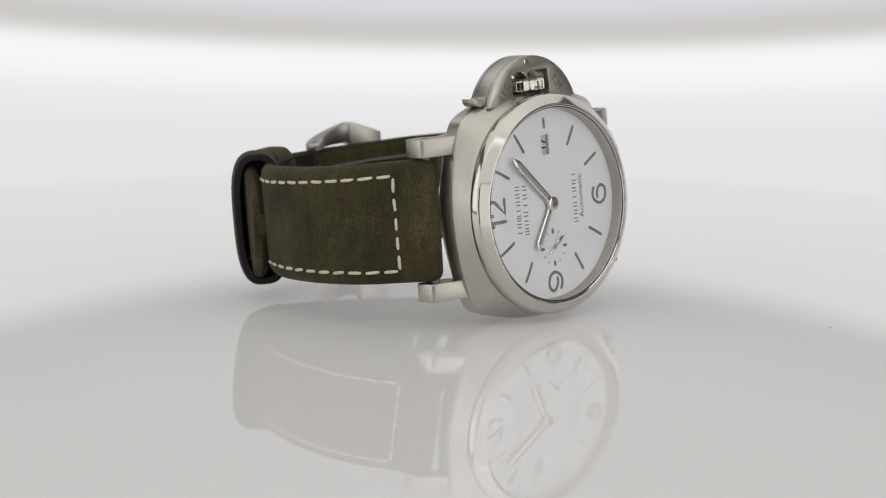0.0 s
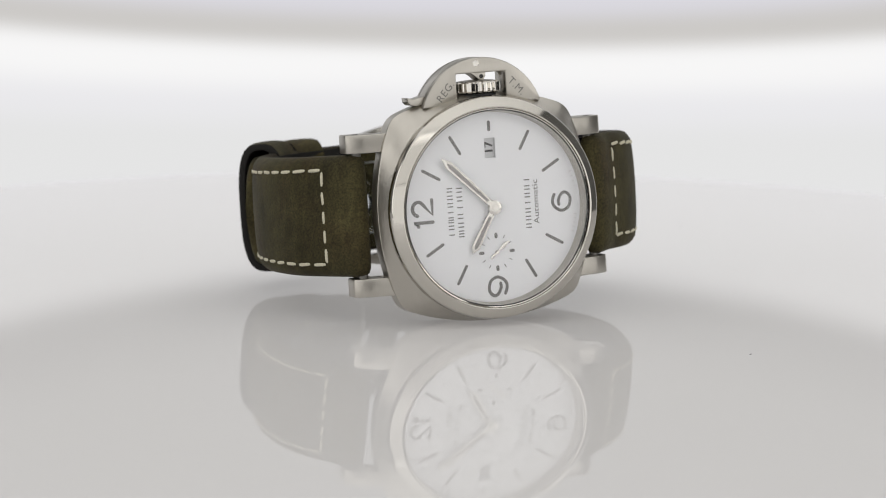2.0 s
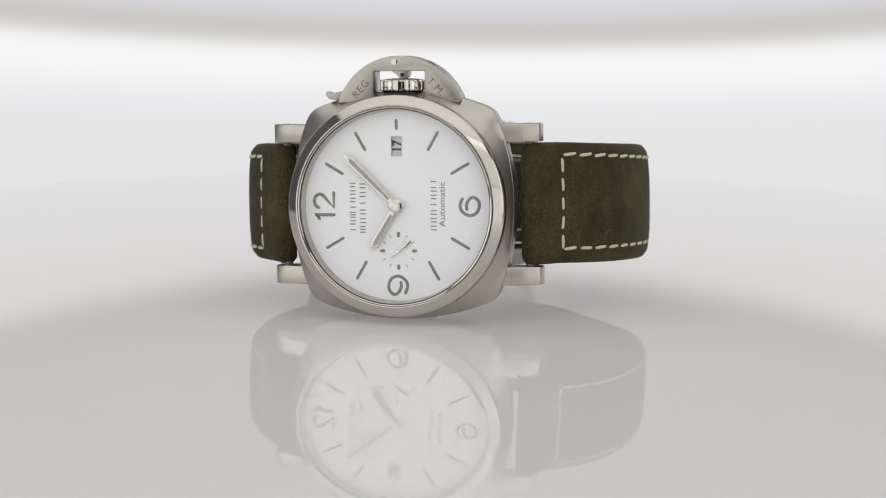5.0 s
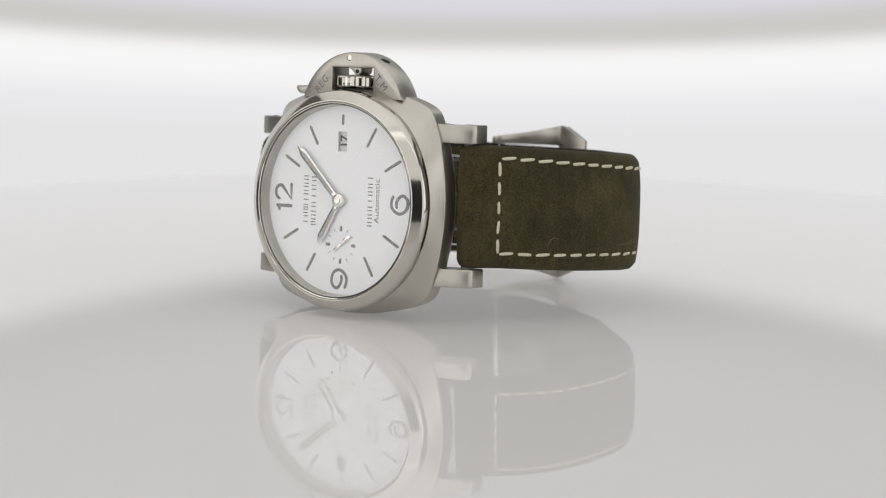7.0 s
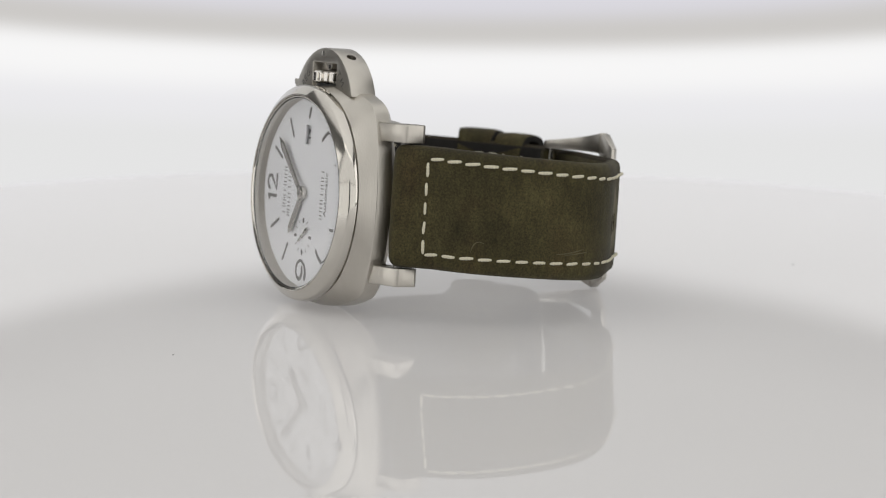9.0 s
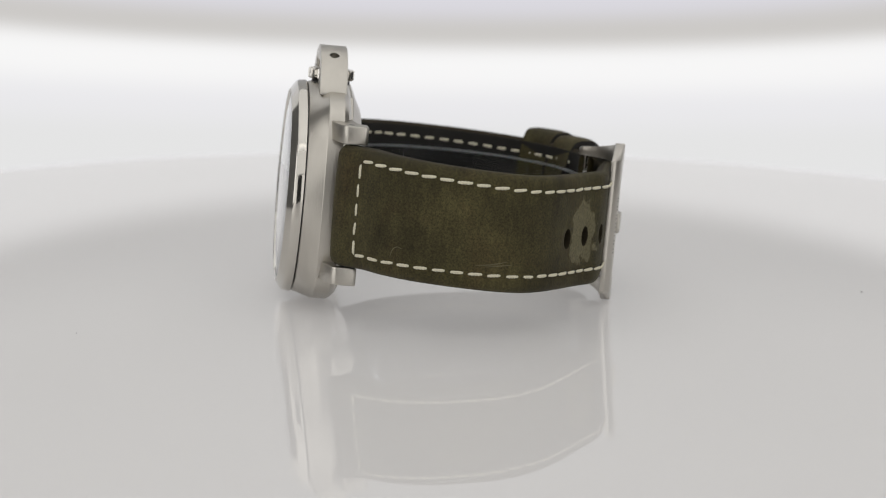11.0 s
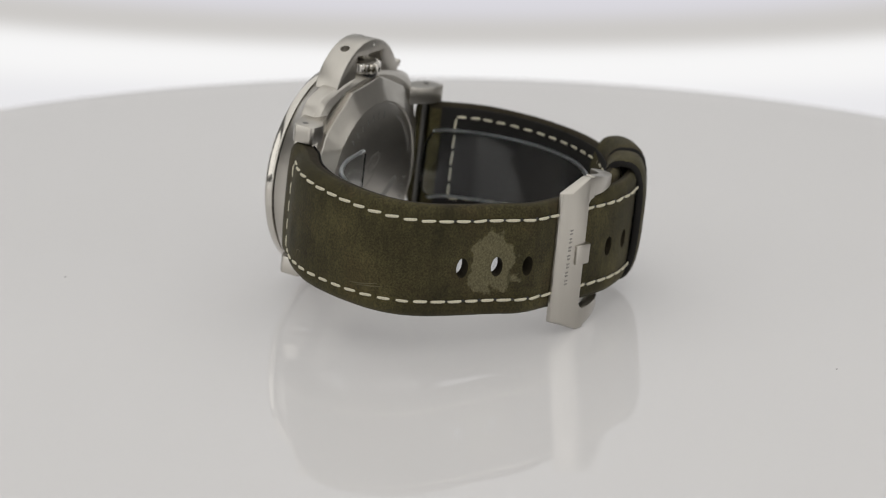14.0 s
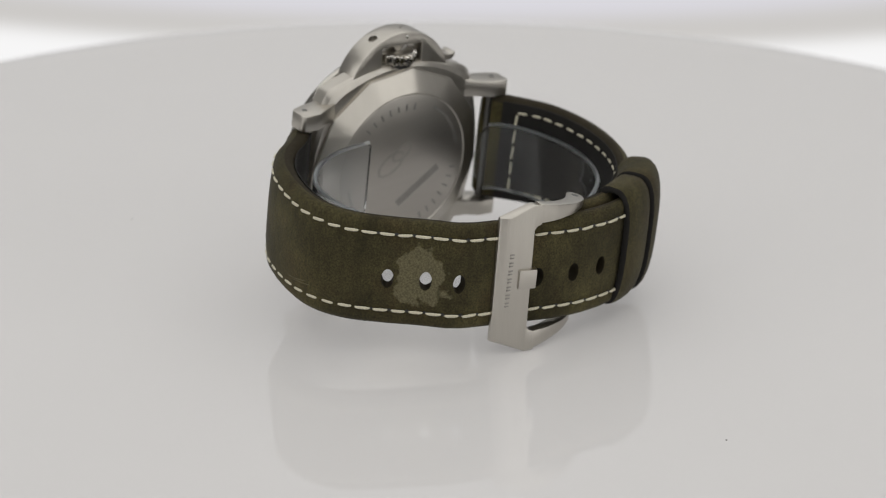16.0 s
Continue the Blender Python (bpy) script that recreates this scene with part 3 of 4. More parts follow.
for y in (3.25, 6.65):
    bm = bmesh.new()
    pts = [((GR + 0.02) * math.cos(t), GZ + (GR + 0.02) * math.sin(t)) for t in np.linspace(math.pi - 0.34, 1.75, 20)]
    a = [bm.verts.new((x, y, z)) for x, z in pts]
    b = [bm.verts.new((x, y + 0.10, z)) for x, z in pts]
    c = [bm.verts.new((x * 0.995, y + 0.05, GZ + (z - GZ) * 0.995)) for x, z in pts]
    for k in range(len(a) - 1):
        bm.faces.new((a[k], a[k + 1], b[k + 1], b[k]))
        bm.faces.new((a[k], c[k], c[k + 1], a[k + 1]))
        bm.faces.new((b[k], b[k + 1], c[k + 1], c[k]))
    wpart("slot_line", bm, DARK, guard)

# case back: a twelve-sided screw-down ring round an engraved disc
bm = bmesh.new()
rings = []
for half, y, poly in ((21.5, 8.6, 1), (21.5, 9.25, 1), (21.3, 9.45, 1), (19.0, 10.45, 0.8), (16.75, 11.45, 0.12), (16.45, 11.5, 0), (16.25, 11.3, 0)):
    ring = []
    for k in range(96):
        a = 2 * math.pi * k / 96 + 0.1
        seg = math.pi / 6
        r12 = math.cos(seg / 2) / math.cos((a - 0.1) % seg - seg / 2)
        r = half * (1 + poly * (r12 - 1))
        ring.append(bm.verts.new((r * math.cos(a), y, r * math.sin(a))))
    rings.append(ring)
bridge(bm, rings)
back = wpart("case_back", bm, STEEL, None, "screw-down steel case back with engraving", 12)
disc = wpart("disc", lathe([(0, 11.4), (16.1, 11.4), (16.3, 11.3), (16.3, 9.0)], 96), STEEL_BACK, back)
random.seed(4)
for a0, a1, n, r, h in ((44, 98, 7, 13.6, 1.5), (120, 165, 16, 14.4, 0.7), (190, 244, 7, 13.8, 1.5), (300, 345, 16, 14.4, 0.7)):
    for k in range(n):
        bm = bmesh.new()
        a = radians(a0 + (a1 - a0) * k / (n - 1))
        w = min(0.22, radians((a1 - a0) / (n - 1)) * 0.30 * r)
        vs = []
        for dr, dt in ((0, -w), (0, w), (h, w), (h, -w)):
            vs.append(bm.verts.new(((r - h / 2 + dr) * math.cos(a) - dt * math.sin(a), 11.43, (r - h / 2 + dr) * math.sin(a) + dt * math.cos(a))))
        bm.faces.new(vs)
        low = [bm.verts.new(v.co + Vector((0, -0.05, 0))) for v in vs]
        for i in range(4):
            bm.faces.new((vs[i], vs[(i + 1) % 4], low[(i + 1) % 4], low[i]))
        wpart("engraving", bm, ETCH, disc)
bm = bmesh.new()
box(bm, -6.2, 6.2, 11.38, 11.43, -0.8, 0.8)
bm.transform(Matrix.Translation((-4.6, 0, -5.1)) @ Matrix.Rotation(radians(35), 4, "Y"))
wpart("engraving", bm, ETCH, disc, "engraved bar")

# a faint emblem above the bar: two overlapping ovals
for px, pz, rx, rz in ((3.0, 1.0, 3.2, 1.5), (0.4, 3.4, 2.2, 1.1)):
    bm = bmesh.new()
    rings = [[bm.verts.new((px + (rx + o) * math.cos(a), y, pz + (rz + o) * math.sin(a))) for a in np.linspace(0, 2 * math.pi, 41)[:-1]] for o, y in ((0, 11.36), (0, 11.43), (0.7, 11.43), (0.7, 11.36))]
    bridge(bm, rings)
    bm.transform(Matrix.Translation((px, 0, pz)) @ Matrix.Rotation(radians(35), 4, "Y") @ Matrix.Translation((-px, 0, -pz)))
    wpart("engraving", bm, FAINT_ETCH, disc, "faint engraved emblem")

# ---- strap ----


class Band:
    """A strap's outer line in x, y, known by the length along it."""

    def __init__(self, points, side, sag=0.0):
        self.sag = sag
        self.pts = spline(points)
        self.side = side
        self.s = [0.0]
        for a, b in zip(self.pts, self.pts[1:]):
            self.s.append(self.s[-1] + (b - a).length)
        self.length = self.s[-1]

    def at(self, s):
        s = min(max(s, 0.0), self.length)
        i = min(max(int(np.searchsorted(self.s, s)) - 1, 0), len(self.pts) - 2)
        t = (s - self.s[i]) / (self.s[i + 1] - self.s[i])
        p = self.pts[i].lerp(self.pts[i + 1], t)
        d0 = (self.pts[min(i + 2, len(self.pts) - 1)] - self.pts[max(i - 1, 0)]).normalized()
        n = Vector((d0.y, -d0.x)) * self.side
        return p, d0, n

    def nearest(self, x, y):
        q = Vector((x, y))
        return min(np.linspace(0, self.length, 800), key=lambda s: (self.at(s)[0] - q).length)

    def place(self, s, z, d):
        """The point at length s, height z and depth d under the outer face."""
        p, t, n = self.at(s)
        return Vector((p.x - n.x * d, p.y - n.y * d, z - self.sag * min(1.0, max(0.0, s - 12) / 36)))

    def matrix(self, s, z, d, tilt=0.0):
        """x along the strap, y out of it, z up."""
        p, t, n = self.at(s)
        q = self.place(s, z, d)
        m = Matrix(((t.x, n.x, 0, q.x), (t.y, n.y, 0, q.y), (0, 0, 1, q.z), (0, 0, 0, 1)))
        if Matrix(m.to_3x3()).determinant() < 0:
            m = Matrix(((-t.x, n.x, 0, q.x), (-t.y, n.y, 0, q.y), (0, 0, 1, q.z), (0, 0, 0, 1)))
        return m @ Matrix.Rotation(radians(tilt), 4, "Y")


def section(half, thick, puff, edge):
    """The strap's cross-section: (z, depth) all round, its face a little padded, its edges rounded."""
    out = []
    e = edge
    for z in np.linspace(-half + e, half - e, 17):
        out.append((z, -puff * max(0.0, 1 - abs(z / half) ** 3)))
    for a in (60, 30, 0):
        out.append((half - e + e * math.cos(radians(a)), e - e * math.sin(radians(a))))
    out.append((half, thick - e * 0.6))
    for z in np.linspace(half - e * 0.6, -half + e * 0.6, 17):
        out.append((z, thick))
    out.append((-half, thick - e * 0.6))
    for a in (0, 30, 60):
        out.append((-half + e - e * math.cos(radians(a)), e - e * math.sin(radians(a))))
    return out


def strap_mesh(band, s0, s1, half, thick, puff, step=0.9, holes=(), round_end=False, hw=1.25, hh=2.05):
    """Sweep the section along the band; holes are cut right through, at their lengths s."""
    bm = bmesh.new()
    stations = list(np.arange(s0, s1, step)) + [s1]
    for h in holes:
        stations = [s for s in stations if not (h - hw * 1.45 < s < h + hw * 1.45)] + [h - hw * 1.3, h + hw * 1.3]
    stations = sorted(set(stations))
    rings = []
    for s in stations:
        w = half(s)
        if round_end and s > s1 - 9:
            w *= math.sqrt(max(0.02, 1 - ((s - (s1 - 9)) / 9.15) ** 2.6))
        rings.append([bm.verts.new(band.place(s, z, d)) for z, d in section(w, thick(s), puff(s), min(1.7, thick(s) * 0.5))])
    n = len(rings[0])
    for i, (p, q) in enumerate(zip(rings, rings[1:])):
        mids = 0.5 * (stations[i] + stations[i + 1])
        holed = any(abs(mids - h) < hw for h in holes)
        for k in range(n):
            j = (k + 1) % n
            if holed and (5 <= k <= 10 or 26 <= k <= 31):
                continue
            face = bm.faces.new((p[k], p[j], q[j], q[k]))
            face.material_index = 1 if 19 <= k <= 20 or 37 <= k <= 38 else 0
    bm.faces.new(rings[0])
    bm.faces.new(rings[-1])
    for h in holes:
        i = min(range(len(stations)), key=lambda j: abs(stations[j] - (h - hw * 1.3)))
        lo, hi = rings[i], rings[i + 1]
        loops = []
        for rng, d in ((range(5, 12), 0.05), (range(32, 25, -1), thick(h))):
            border = [lo[k] for k in rng] + [hi[k] for k in reversed(list(rng))]
            zs = [v.co.z for v in border]
            zc = 0.5 * (max(zs) + min(zs))
            zr = 0.5 * (max(zs) - min(zs))
            inner = []
            for idx, v in enumerate(border):
                ds = (-hw * 1.3 if idx < 7 else hw * 1.3)
                a = radians(78) * (v.co.z - zc) / zr
                a = a if ds > 0 else math.pi - a
                inner.append(bm.verts.new(band.place(h + hw * math.cos(a), zc + hh * math.sin(a), d + (-puff(h) if d < 0.1 else 0))))
            for k in range(len(border)):
                j = (k + 1) % len(border)
                bm.faces.new((border[k], border[j], inner[j], inner[k]))
            loops.append(inner)
        for k in range(len(loops[0])):
            j = (k + 1) % len(loops[0])
            bm.faces.new((loops[0][k], loops[0][j], loops[1][j], loops[1][k])).material_index = 1
    return bm


LONG = Band([(22.9, 8.6), (23.6, 6.9), (25.6, 6.4), (27.8, 8.0), (30.2, 10.6), (35.5, 15.0), (40.0, 21.8), (42.5, 31.3), (42.3, 39.4), (38.75, 46.1), (33.0, 51.4), (27.0, 55.8), (21.7, 60.0),
             (15.0, 61.9), (9.0, 63.1), (3.0, 64.6), (-4.0, 65.6), (-11.0, 65.3), (-17.0, 63.9), (-22.2, 61.7), (-27.3, 58.3), (-31.4, 54.0), (-34.9, 48.2)], 1, 1.1)
SHORT = Band([(-22.9, 8.8), (-23.6, 7.1), (-25.6, 6.8), (-27.8, 8.8), (-30.3, 11.8), (-34.6, 17.9), (-36.6, 26.0), (-36.4, 34.5), (-34.0, 43.0), (-29.6, 50.4), (-24.4, 55.4), (-17.5, 59.8),
              (-10.5, 62.0), (-6.0, 61.8)], -1, 0.3)

patch_at = MM @ Vector((27.4, 55.0, -1.2))
OLIVE = leather("olive_nubuck", (0.0490, 0.0420, 0.0168), patch_at)
OLIVE_SHORT = leather("olive_nubuck_plain", (0.0490, 0.0420, 0.0168))


def hole_shade_plate(bm, m):
    """A small dark plate, painted shade for the hole where the thread goes down."""
    ring = [bm.verts.new(m @ Vector((0.40 * math.cos(a), 0.0, 0.26 * math.sin(a)))) for a in np.linspace(0, 2 * math.pi, 9)[:-1]]
    low = [bm.verts.new(m @ Vector((0.5 * math.cos(a), -0.3, 0.36 * math.sin(a)))) for a in np.linspace(0, 2 * math.pi, 9)[:-1]]
    bm.faces.new(ring)
    bridge(bm, [low, ring])


def lines_of_stitches(band, s0, s1, z, d, parent, mesh, pitch=3.55, tilt=2, narrow=1.0, under=None):
    n = max(1, round((s1 - s0) / pitch))
    shrink = lambda s: 1 - narrow / 9.2 * min(1.0, max(0.0, s - 14) / 36)
    holes = bmesh.new()
    for k in range(n):
        s = s0 + (s1 - s0) * (k + 0.5) / n
        d = under(s) + 0.2 if under else d
        zz = z * shrink(s)
        ob = new("stitch", mesh)
        ob.parent = parent
        ob.matrix_basis = Matrix.Translation(MM @ band.place(s, zz, d)) @ (W.to_3x3().to_4x4()) @ band.matrix(s, z, d, tilt).to_3x3().to_4x4() @ Matrix.Rotation(radians(random.uniform(-4, 4)), 4, "Y") @ Matrix.Diagonal((0.68 if under else random.uniform(0.92, 1.04), 1, 1, 1))
        if not under:
            s += 0.5 * (s1 - s0) / n
            hole_shade_plate(holes, Matrix.Translation(band.place(s, z * shrink(s), d + 0.12)) @ band.matrix(s, z, d).to_3x3().to_4x4())
    if under:
        holes.free()
    else:
        wpart("needle_hole_shade", holes, DARK, parent, "dark plates painted as shade in needle holes between the stitches")


def stitch_mesh():
    """A short twisted thread, two strands thick, lying along x and sunk in at its ends."""
    bm = bmesh.new()
    n, m, L, R = 21, 8, 1.54, 0.31
    rings = []
    for i in range(n):
        t = -1 + 2 * i / (n - 1)
        env = math.sqrt(max(0.03, 1 - t ** 4))
        ring = []
        for k in range(m):
            a = 2 * math.pi * k / m
            r = R * env * (1 + 0.18 * math.cos(2 * (a + t * 8)))
            ring.append(bm.verts.new((L * t, 0.10 - 0.22 * t ** 4 + 0.62 * r * math.sin(a), r * math.cos(a))))
        rings.append(ring)
    bridge(bm, rings)
    bm.faces.new(rings[0])
    bm.faces.new(rings[-1])
    bmesh.ops.recalc_face_normals(bm, faces=bm.faces)
    bm.transform(Matrix.Scale(0.001, 4))
    me = bpy.data.meshes.new("stitch")
    bm.to_mesh(me)
    bm.free()
    smooth(me, 60)
    me.materials.append(THREAD)
    return me


STITCH = stitch_mesh()
hole_s = [LONG.nearest(*p) for p in ((31.8, 50.3), (26.7, 55.9), (21.7, 60.4))]
hole_s += [LONG.nearest(*p) for p in ((4.9, 64.3), (-3.2, 65.5), (-10.5, 65.3))]
end = LONG.length
half_long = lambda s: 12.0 - 0.6 * min(1, s / 60)
thick_long = lambda s: 4.4 - 1.6 * min(1, max(0, (s - 8) / 45))
puff_long = lambda s: 0.15 + 0.75 * min(1, max(0, s / 10)) * min(1, max(0, (62 - s) / 14))
strap_long = wpart("long_strap", strap_mesh(LONG, 0.6, end, half_long, thick_long, puff_long, 0.9, hole_s, True), OLIVE, None, "olive brown nubuck strap with punched holes and a worn patch", 50)
half_short = lambda s: 12.0 - 1.0 * min(1, s / 60)
thick_short = lambda s: 4.4 - 1.4 * min(1, max(0, (s - 8) / 40))
strap_short = wpart("short_strap", strap_mesh(SHORT, 0.6, SHORT.length, half_short, thick_short, puff_long, 0.9), OLIVE_SHORT, None, "olive brown nubuck strap half that holds the buckle", 50)

for ob in (strap_long, strap_short):
    ob.data.materials.append(EDGE)


def lining(band, s0, s1, half, thick, name, parent):
    bm = bmesh.new()
    rings = []
    for s in np.arange(s0, s1, 1.2):
        h, t = half(s) - 0.55, thick(s)
        rings.append([bm.verts.new(band.place(s, z, d)) for z, d in ((-h, t - 0.1), (h, t - 0.1), (h, t + 0.12), (-h, t + 0.12))])
    bridge(bm, rings)
    bm.faces.new(rings[0])
    bm.faces.new(rings[-1])
    return wpart(name, bm, LINING, parent, "black leather lining")


lining(LONG, 1.5, hole_s[0] - 3, half_long, thick_long, "lining", strap_long)
lining(SHORT, SHORT.nearest(-28.5, 9.6), SHORT.length - 1, half_short, thick_short, "lining", strap_short)

random.seed(2)
sB = LONG.nearest(30.2, 10.9)
for z in (-8.85, 9.6):
    lines_of_stitches(LONG, sB, end - 10, z, -0.45, strap_long, STITCH)
sA = SHORT.nearest(-30.3, 11.9)
for z in (-9.2, 9.2):
    lines_of_stitches(SHORT, sA, SHORT.length - 8, z, -0.45, strap_short, STITCH)
    lines_of_stitches(SHORT, sA, SHORT.length - 8, z, 0.22, strap_short, STITCH, under=thick_short)


def scratch(points, width):
    """A faint pale scuff line on the long strap, through points (length, height)."""
    bm = bmesh.new()
    pts = spline(points, 5)
    rings = []
    for i, p in enumerate(pts):
        t = (pts[min(i + 1, len(pts) - 1)] - pts[max(i - 1, 0)]).normalized()
        w = width * (0.25 + 0.75 * math.sin(math.pi * (i + 0.3) / len(pts)))
        face = lambda z: -puff_long(p.x) * (1 - abs(z / 12) ** 3)
        row = [LONG.place(p.x - t.y * k, p.y + t.x * k, face(p.y) - lift) for k, lift in ((-w, 0.0), (0, 0.05), (w, 0.0), (0, -0.1))]
        rings.append([bm.verts.new(q) for q in row])
    bridge(bm, rings)
    wpart("scratch", bm, SCUFF, strap_long, "pale scratch in the leather")


for line, width in (([(20.0, -7.5), (20.2, -6.7), (20.6, -5.8), (21.5, -5.25), (22.5, -5.5)], 0.10), ([(36.7, -6.5), (39.5, -6.1), (42.7, -5.25)], 0.14), ([(38.6, -6.6), (41.0, -6.2), (43.7, -5.75)], 0.12)):
    scratch(line, width)


def cross_stitches(band, s, d, parent):
    for k in range(5):
        z = -9.2 + 18.4 * (k + 0.5) / 5
        ob = new("stitch", STITCH)
        ob.parent = parent
        ob.matrix_basis = Matrix.Translation(MM @ band.place(s, z, d - 0.45 * (1 - abs(z / 12) ** 3))) @ (W.to_3x3().to_4x4()) @ band.matrix(s, z, d, 90).to_3x3().to_4x4() @ Matrix.Rotation(radians(random.uniform(-5, 5)), 4, "Y")


cross_stitches(LONG, sB, -0.30, strap_long)
cross_stitches(SHORT, sA, -0.30, strap_short)
cross_stitches(SHORT, sA + 0.6, thick_short(sA) + 0.55, strap_short)


def keeper_section(h, outer, inner, n=40):
    """A rounded loop: (z, depth) all round."""
    out = []
    for k in range(n):
        a = 2 * math.pi * k / n
        c, t = math.cos(a), math.sin(a)
        e = 3.1
        r = 1 / (abs(c) ** e + abs(t) ** e) ** (1 / e)
        out.append((h * r * c, (inner - outer) / 2 + (inner + outer) / 2 * r * t))
    return out


def loop_keeper(s0, s1, h, outer, label):
    """A leather loop round both straps, with darkened cut edges."""
    bm, rim = bmesh.new(), bmesh.new()
    rings = []
    stations = np.linspace(s0, s1, 9)
    for i, s in enumerate(stations):
        bulge = 0.25 * (1 - ((s - s0) / (s1 - s0) * 2 - 1) ** 4) - 0.25
        out = [LONG.place(s, z + 0.75, d) for z, d in keeper_section(h + bulge, outer + bulge, 7.6)]
        ins = [LONG.place(s, z + 0.75, d) for z, d in keeper_section(h - 1.5, outer - 1.6, 6.1)]
        rings.append(([bm.verts.new(p) for p in out], [bm.verts.new(p) for p in ins]))
    n = len(rings[0][0])
    for (a, b), (c, d) in zip(rings, rings[1:]):
        for k in range(n):
            j = (k + 1) % n
            bm.faces.new((a[k], a[j], c[j], c[k]))
    inner = [[rim.verts.new(v.co) for v in b] for a, b in rings]
    for b, d in zip(inner, inner[1:]):
        for k in range(n):
            j = (k + 1) % n
            rim.faces.new((b[k], d[k], d[j], b[j]))
    for (a, b), sgn in ((rings[0], -1), (rings[-1], 1)):
        s = stations[0] if sgn < 0 else stations[-1]
        o = [rim.verts.new(v.co) for v in a]
        m = [rim.verts.new(LONG.place(s + 0.22 * sgn, z + 0.75, d)) for z, d in keeper_section(h - 0.75, outer - 0.8, 6.85)]
        i = inner[0] if sgn < 0 else inner[-1]
        bridge(rim, [o, m, i])
    loose = [v for a, b in rings for v in b]
    for v in loose:
        bm.verts.remove(v)
    ob = wpart("keeper", bm, OLIVE_SHORT, None, label, 60)
    wpart("lining", rim, LINING, ob, "black cut edge and lining", 60)
    return ob


k0 = LONG.nearest(-16.0, 64.2)
loop_keeper(k0, k0 + 9.2, 13.1, 2.3, "dark olive leather keeper loop")
loop_keeper(k0 + 10.2, k0 + 20.0, 13.5, 3.0, "dark olive leather keeper loop")

# ---- buckle ----
# front bar: flat, from the long strap's side to the tip
bar = [(14.5, -15.0), (7.6, -17.5), (5.6, -17.3), (5.8, -13.2), (7.0, -12.8), (7.5, -12.2), (8.2, 9.2), (7.8, 9.9), (6.8, 10.4), (7.0, 14.4), (8.8, 14.7), (15.1, 12.0)]
bm = bmesh.new()
yy = lambda x: 63.35 + (14.8 - x) * 0.25
inset = lambda x: 1.5 if x > 12 else 0.0
layers = [[bm.verts.new((x - inset(x), yy(x - inset(x)) + 0.6, z)) for x, z in bar], [bm.verts.new((x, yy(x) + (-0.35 if x > 12 else 0.2), z)) for x, z in bar],
          [bm.verts.new((x, yy(x) - 1.25, z)) for x, z in bar]]
bm.faces.new(layers[0])
bm.faces.new(layers[-1])
bridge(bm, layers)
bmesh.ops.recalc_face_normals(bm, faces=bm.faces)
bevelled(bm, 0.18, 30)
buckle = wpart("buckle", bm, STEEL, None, "large brushed steel pin buckle")
hook = spline([(7.6, 65.72), (5.5, 65.95), (3.0, 65.9), (0.5, 65.5), (-2.0, 64.9), (-4.5, 63.8), (-6.6, 62.3), (-7.4, 60.6), (-6.9, 59.2), (-5.8, 58.6), (-4.6, 59.0), (-3.6, 60.2), (-1.2, 62.2),
               (2.0, 63.5), (5.0, 63.9), (7.6, 63.75)], 4)
taper = lambda x: 0.2 * (7.6 - x)
for sz, inner, outer in ((1, 10.6, 14.85), (-1, -13.2, -17.5)):
    bm = bmesh.new()
    rings = [[bm.verts.new((p.x, p.y, inner)) for p in hook], [bm.verts.new((p.x, p.y, outer - sz * taper(p.x))) for p in hook]]
    bridge(bm, rings)
    bm.faces.new(rings[0])
    bm.faces.new(rings[1])
    bmesh.ops.recalc_face_normals(bm, faces=bm.faces)
    bevelled(bm, 0.18, 50)
    arm = wpart("arm", bm, STEEL, buckle)
    bm = lathe([(0, 0.03), (0.65, 0.03), (0.75, 0.0), (0.75, -0.2)], 24, "z")
    bm.transform(Matrix.Translation((-5.7, 60.5, outer - sz * taper(-5.7))) @ Matrix.Rotation(radians(-11.3 * sz), 4, "Y") @ Matrix.Diagonal((1, 1, sz, 1)))
    wpart("screw", bm, ENGRAVE, arm, "small dark flush screw")
bm = lathe([(0, -14.0), (0.9, -14.0), (0.9, 11.0), (0, 11.0)], 24, "z")
bm.transform(Matrix.Translation((-5.7, 60.5, 0)))
wpart("hinge_pin", bm, POLISH, buckle)
bm = bmesh.new()
box(bm, 6.8, 10.7, 64.5, 66.2, -3.3, 0.9)
bm.transform(Matrix.Translation((8.5, 65.3, 0)) @ Matrix.Rotation(radians(-14), 4, "Z") @ Matrix.Translation((-8.5, -65.3, 0)))
bmesh.ops.recalc_face_normals(bm, faces=bm.faces)
bevelled(bm, 0.3, 30)
wpart("tongue", bm, STEEL, buckle, "square steel buckle tongue")
for k in range(7):
    bm = bmesh.new()
    z = -7.4 + 12.3 * k / 7
    for f in (0.25, 0.95):
        box(bm, 11.5, 12.9, 63.0, yy(12.2) + 0.66, z + f, z + f + 0.28)
    wpart("engraving", bm, ETCH, buckle)

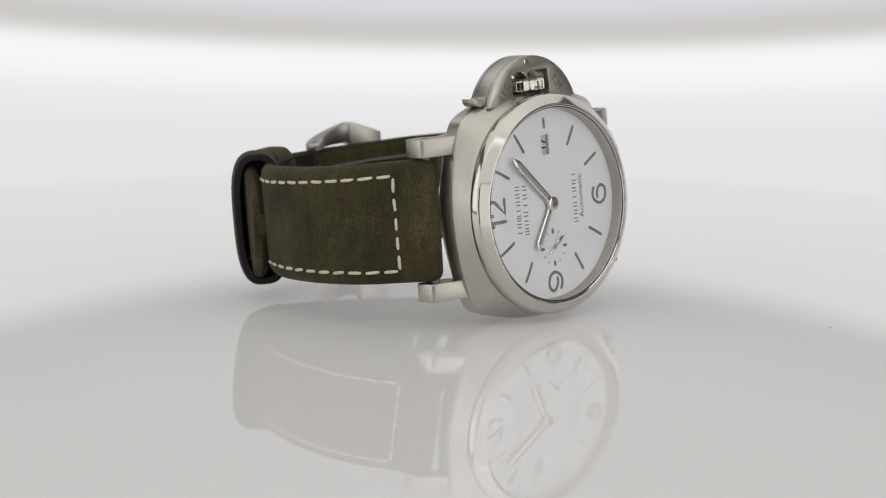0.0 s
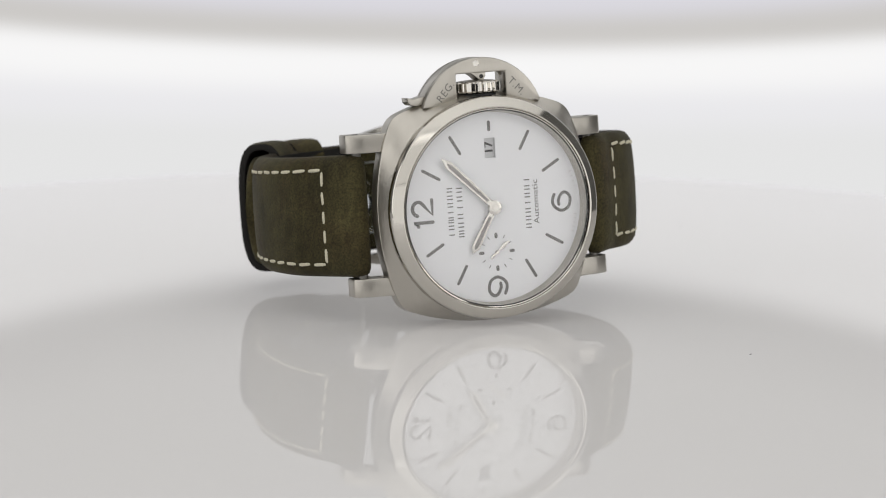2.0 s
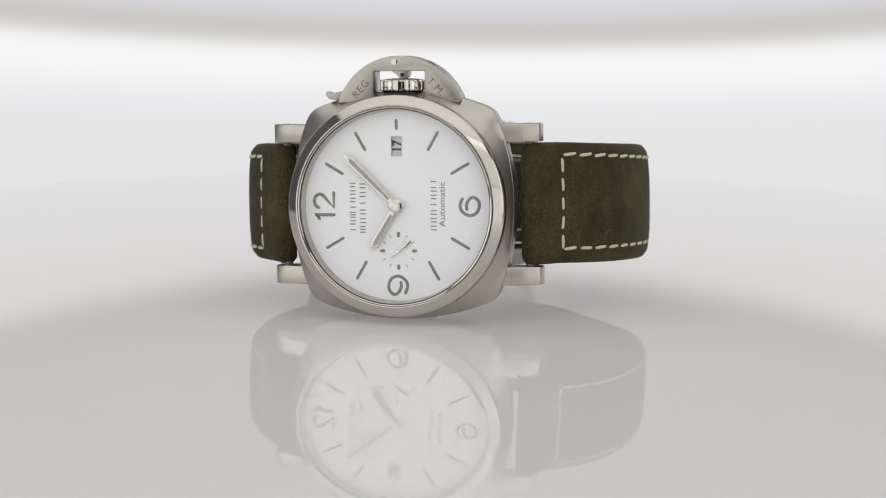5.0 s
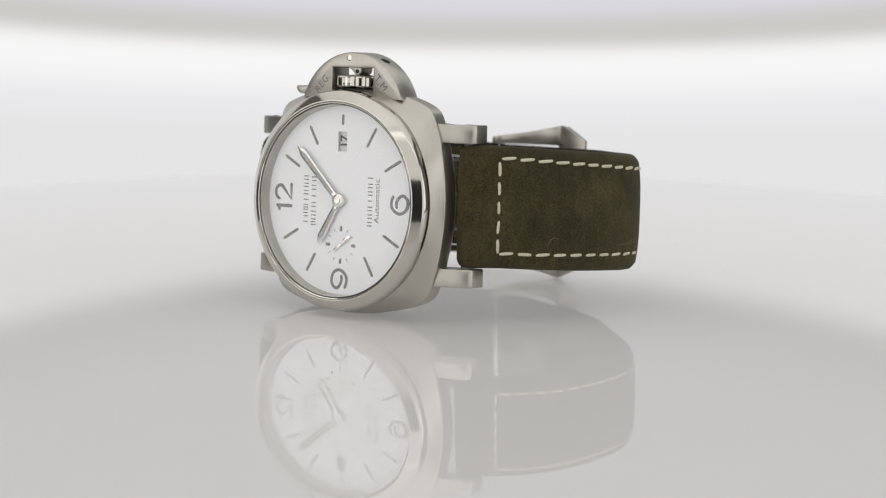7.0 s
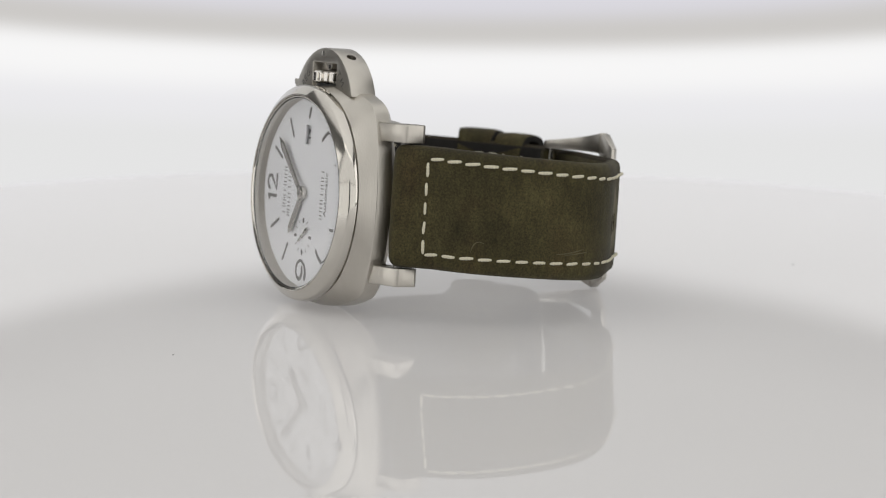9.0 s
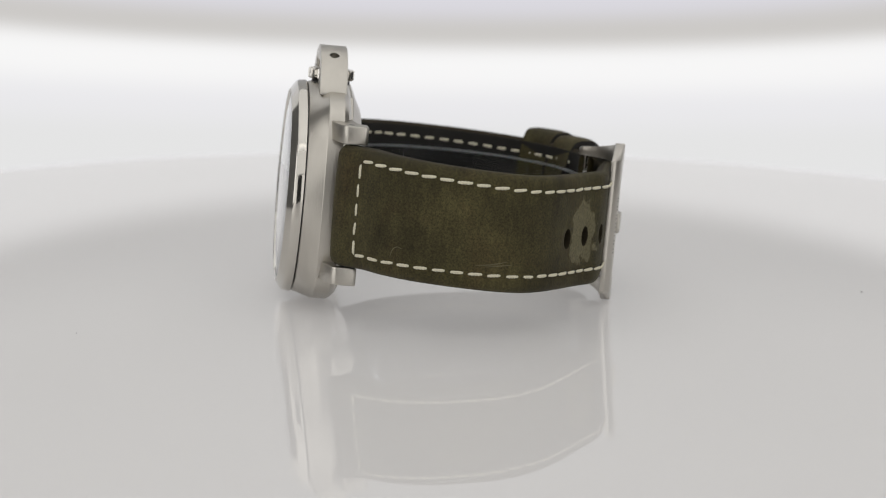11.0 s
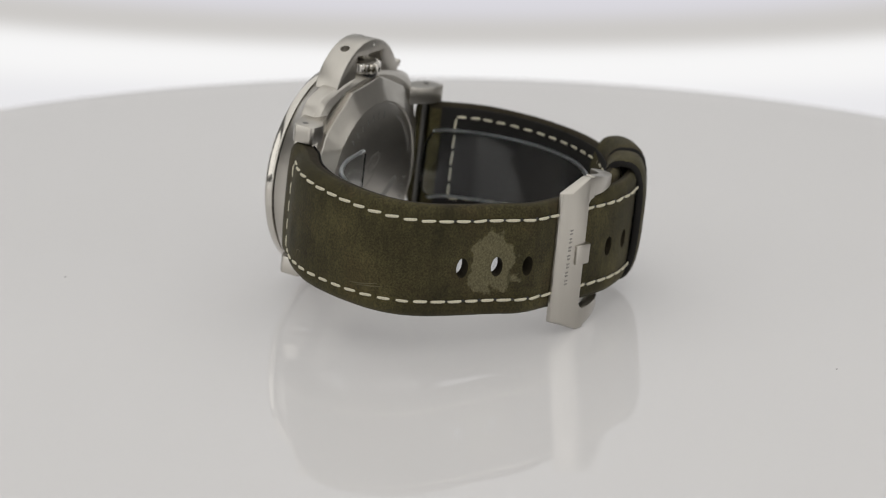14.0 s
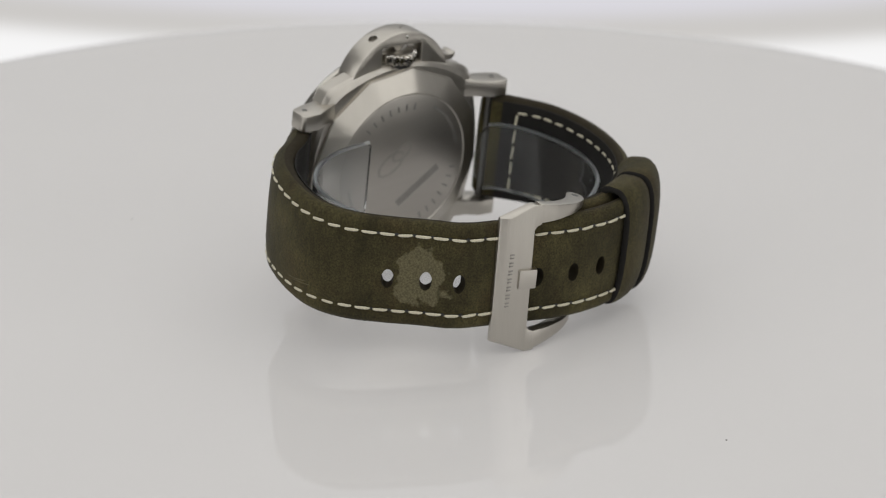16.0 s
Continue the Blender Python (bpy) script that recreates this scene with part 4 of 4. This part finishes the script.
# ---- clear cuff inside the strap ----
cuff = tagged(new("plastic_cuff"), "clear curved plastic protector strip set inside the watch strap", "cuff")
CUFF = Band([(12.4, 15.2), (22.0, 16.4), (29.6, 20.5), (34.6, 28.0), (34.6, 37.0), (30.0, 45.5), (22.0, 53.5), (12.0, 58.0), (0.0, 58.6), (-12.0, 56.0), (-21.0, 50.3), (-26.8, 43.5), (-30.0, 33.5),
             (-29.0, 22.5), (-25.0, 14.8), (-19.8, 12.0)], 1)
rise = lambda s: 2.8 * max(0.0, 1 - s / (0.36 * CUFF.length))
bm = bmesh.new()
rings = []
for s in np.linspace(0, CUFF.length, 90):
    t = min(s, CUFF.length - s)
    r = 2.5 if s > CUFF.length / 2 else 0.6
    cut = r - math.sqrt(max(0, r * r - max(0, r - t) ** 2))
    rings.append([bm.verts.new(CUFF.place(s, z, d)) for z, d in ((-8.0 + cut, 0), (6.6 - cut + rise(s), 0), (6.6 - cut + rise(s), 0.9), (-8.0 + cut, 0.9))])
bridge(bm, rings)
bm.faces.new(rings[0])
bm.faces.new(rings[-1])
strip = part("strip", bm, PLASTIC, cuff, "", MM, 50)
strip.visible_shadow = False
for z0, z1 in ((6.55, 6.95), (-8.35, -7.95)):
    bm = bmesh.new()
    rings = []
    for s in np.linspace(0.5, CUFF.length - 2.0, 90):
        rings.append([bm.verts.new(CUFF.place(s, z + (rise(s) if z > 0 else 0), d)) for z, d in ((z0, -0.05), (z1, 0.15), (z1, 0.75), (z0, 0.95))])
    bridge(bm, rings)
    bm.faces.new(rings[0])
    bm.faces.new(rings[-1])
    part("rim", bm, FROST, cuff, "frosted cut edge of the plastic", MM, 50)

# ---- dust on the platter ----
random.seed(9)
for x, y, size in ((0.0366, -0.0725, 0.2), (-0.0061, 0.0873, 0.2), (0.0836, 0.0774, 0.2)):
    bm = bmesh.new()
    bmesh.ops.create_icosphere(bm, subdivisions=1, radius=size * 0.001)
    for v in bm.verts:
        v.co = Vector((v.co.x * 1.4, v.co.y, v.co.z * 0.4)) * random.uniform(0.7, 1.2)
    part("speck", bm, SPECK, turntable, "tiny dark speck of dust", Matrix.Translation((x, y, 0.0001)))


def motions():
    rows = [(t, table_pose(turn, tilt)) for t, turn, tilt in TURNS]
    walk(turntable, rows)
    walk(watch, rows)
    walk(cuff, rows)


motions()
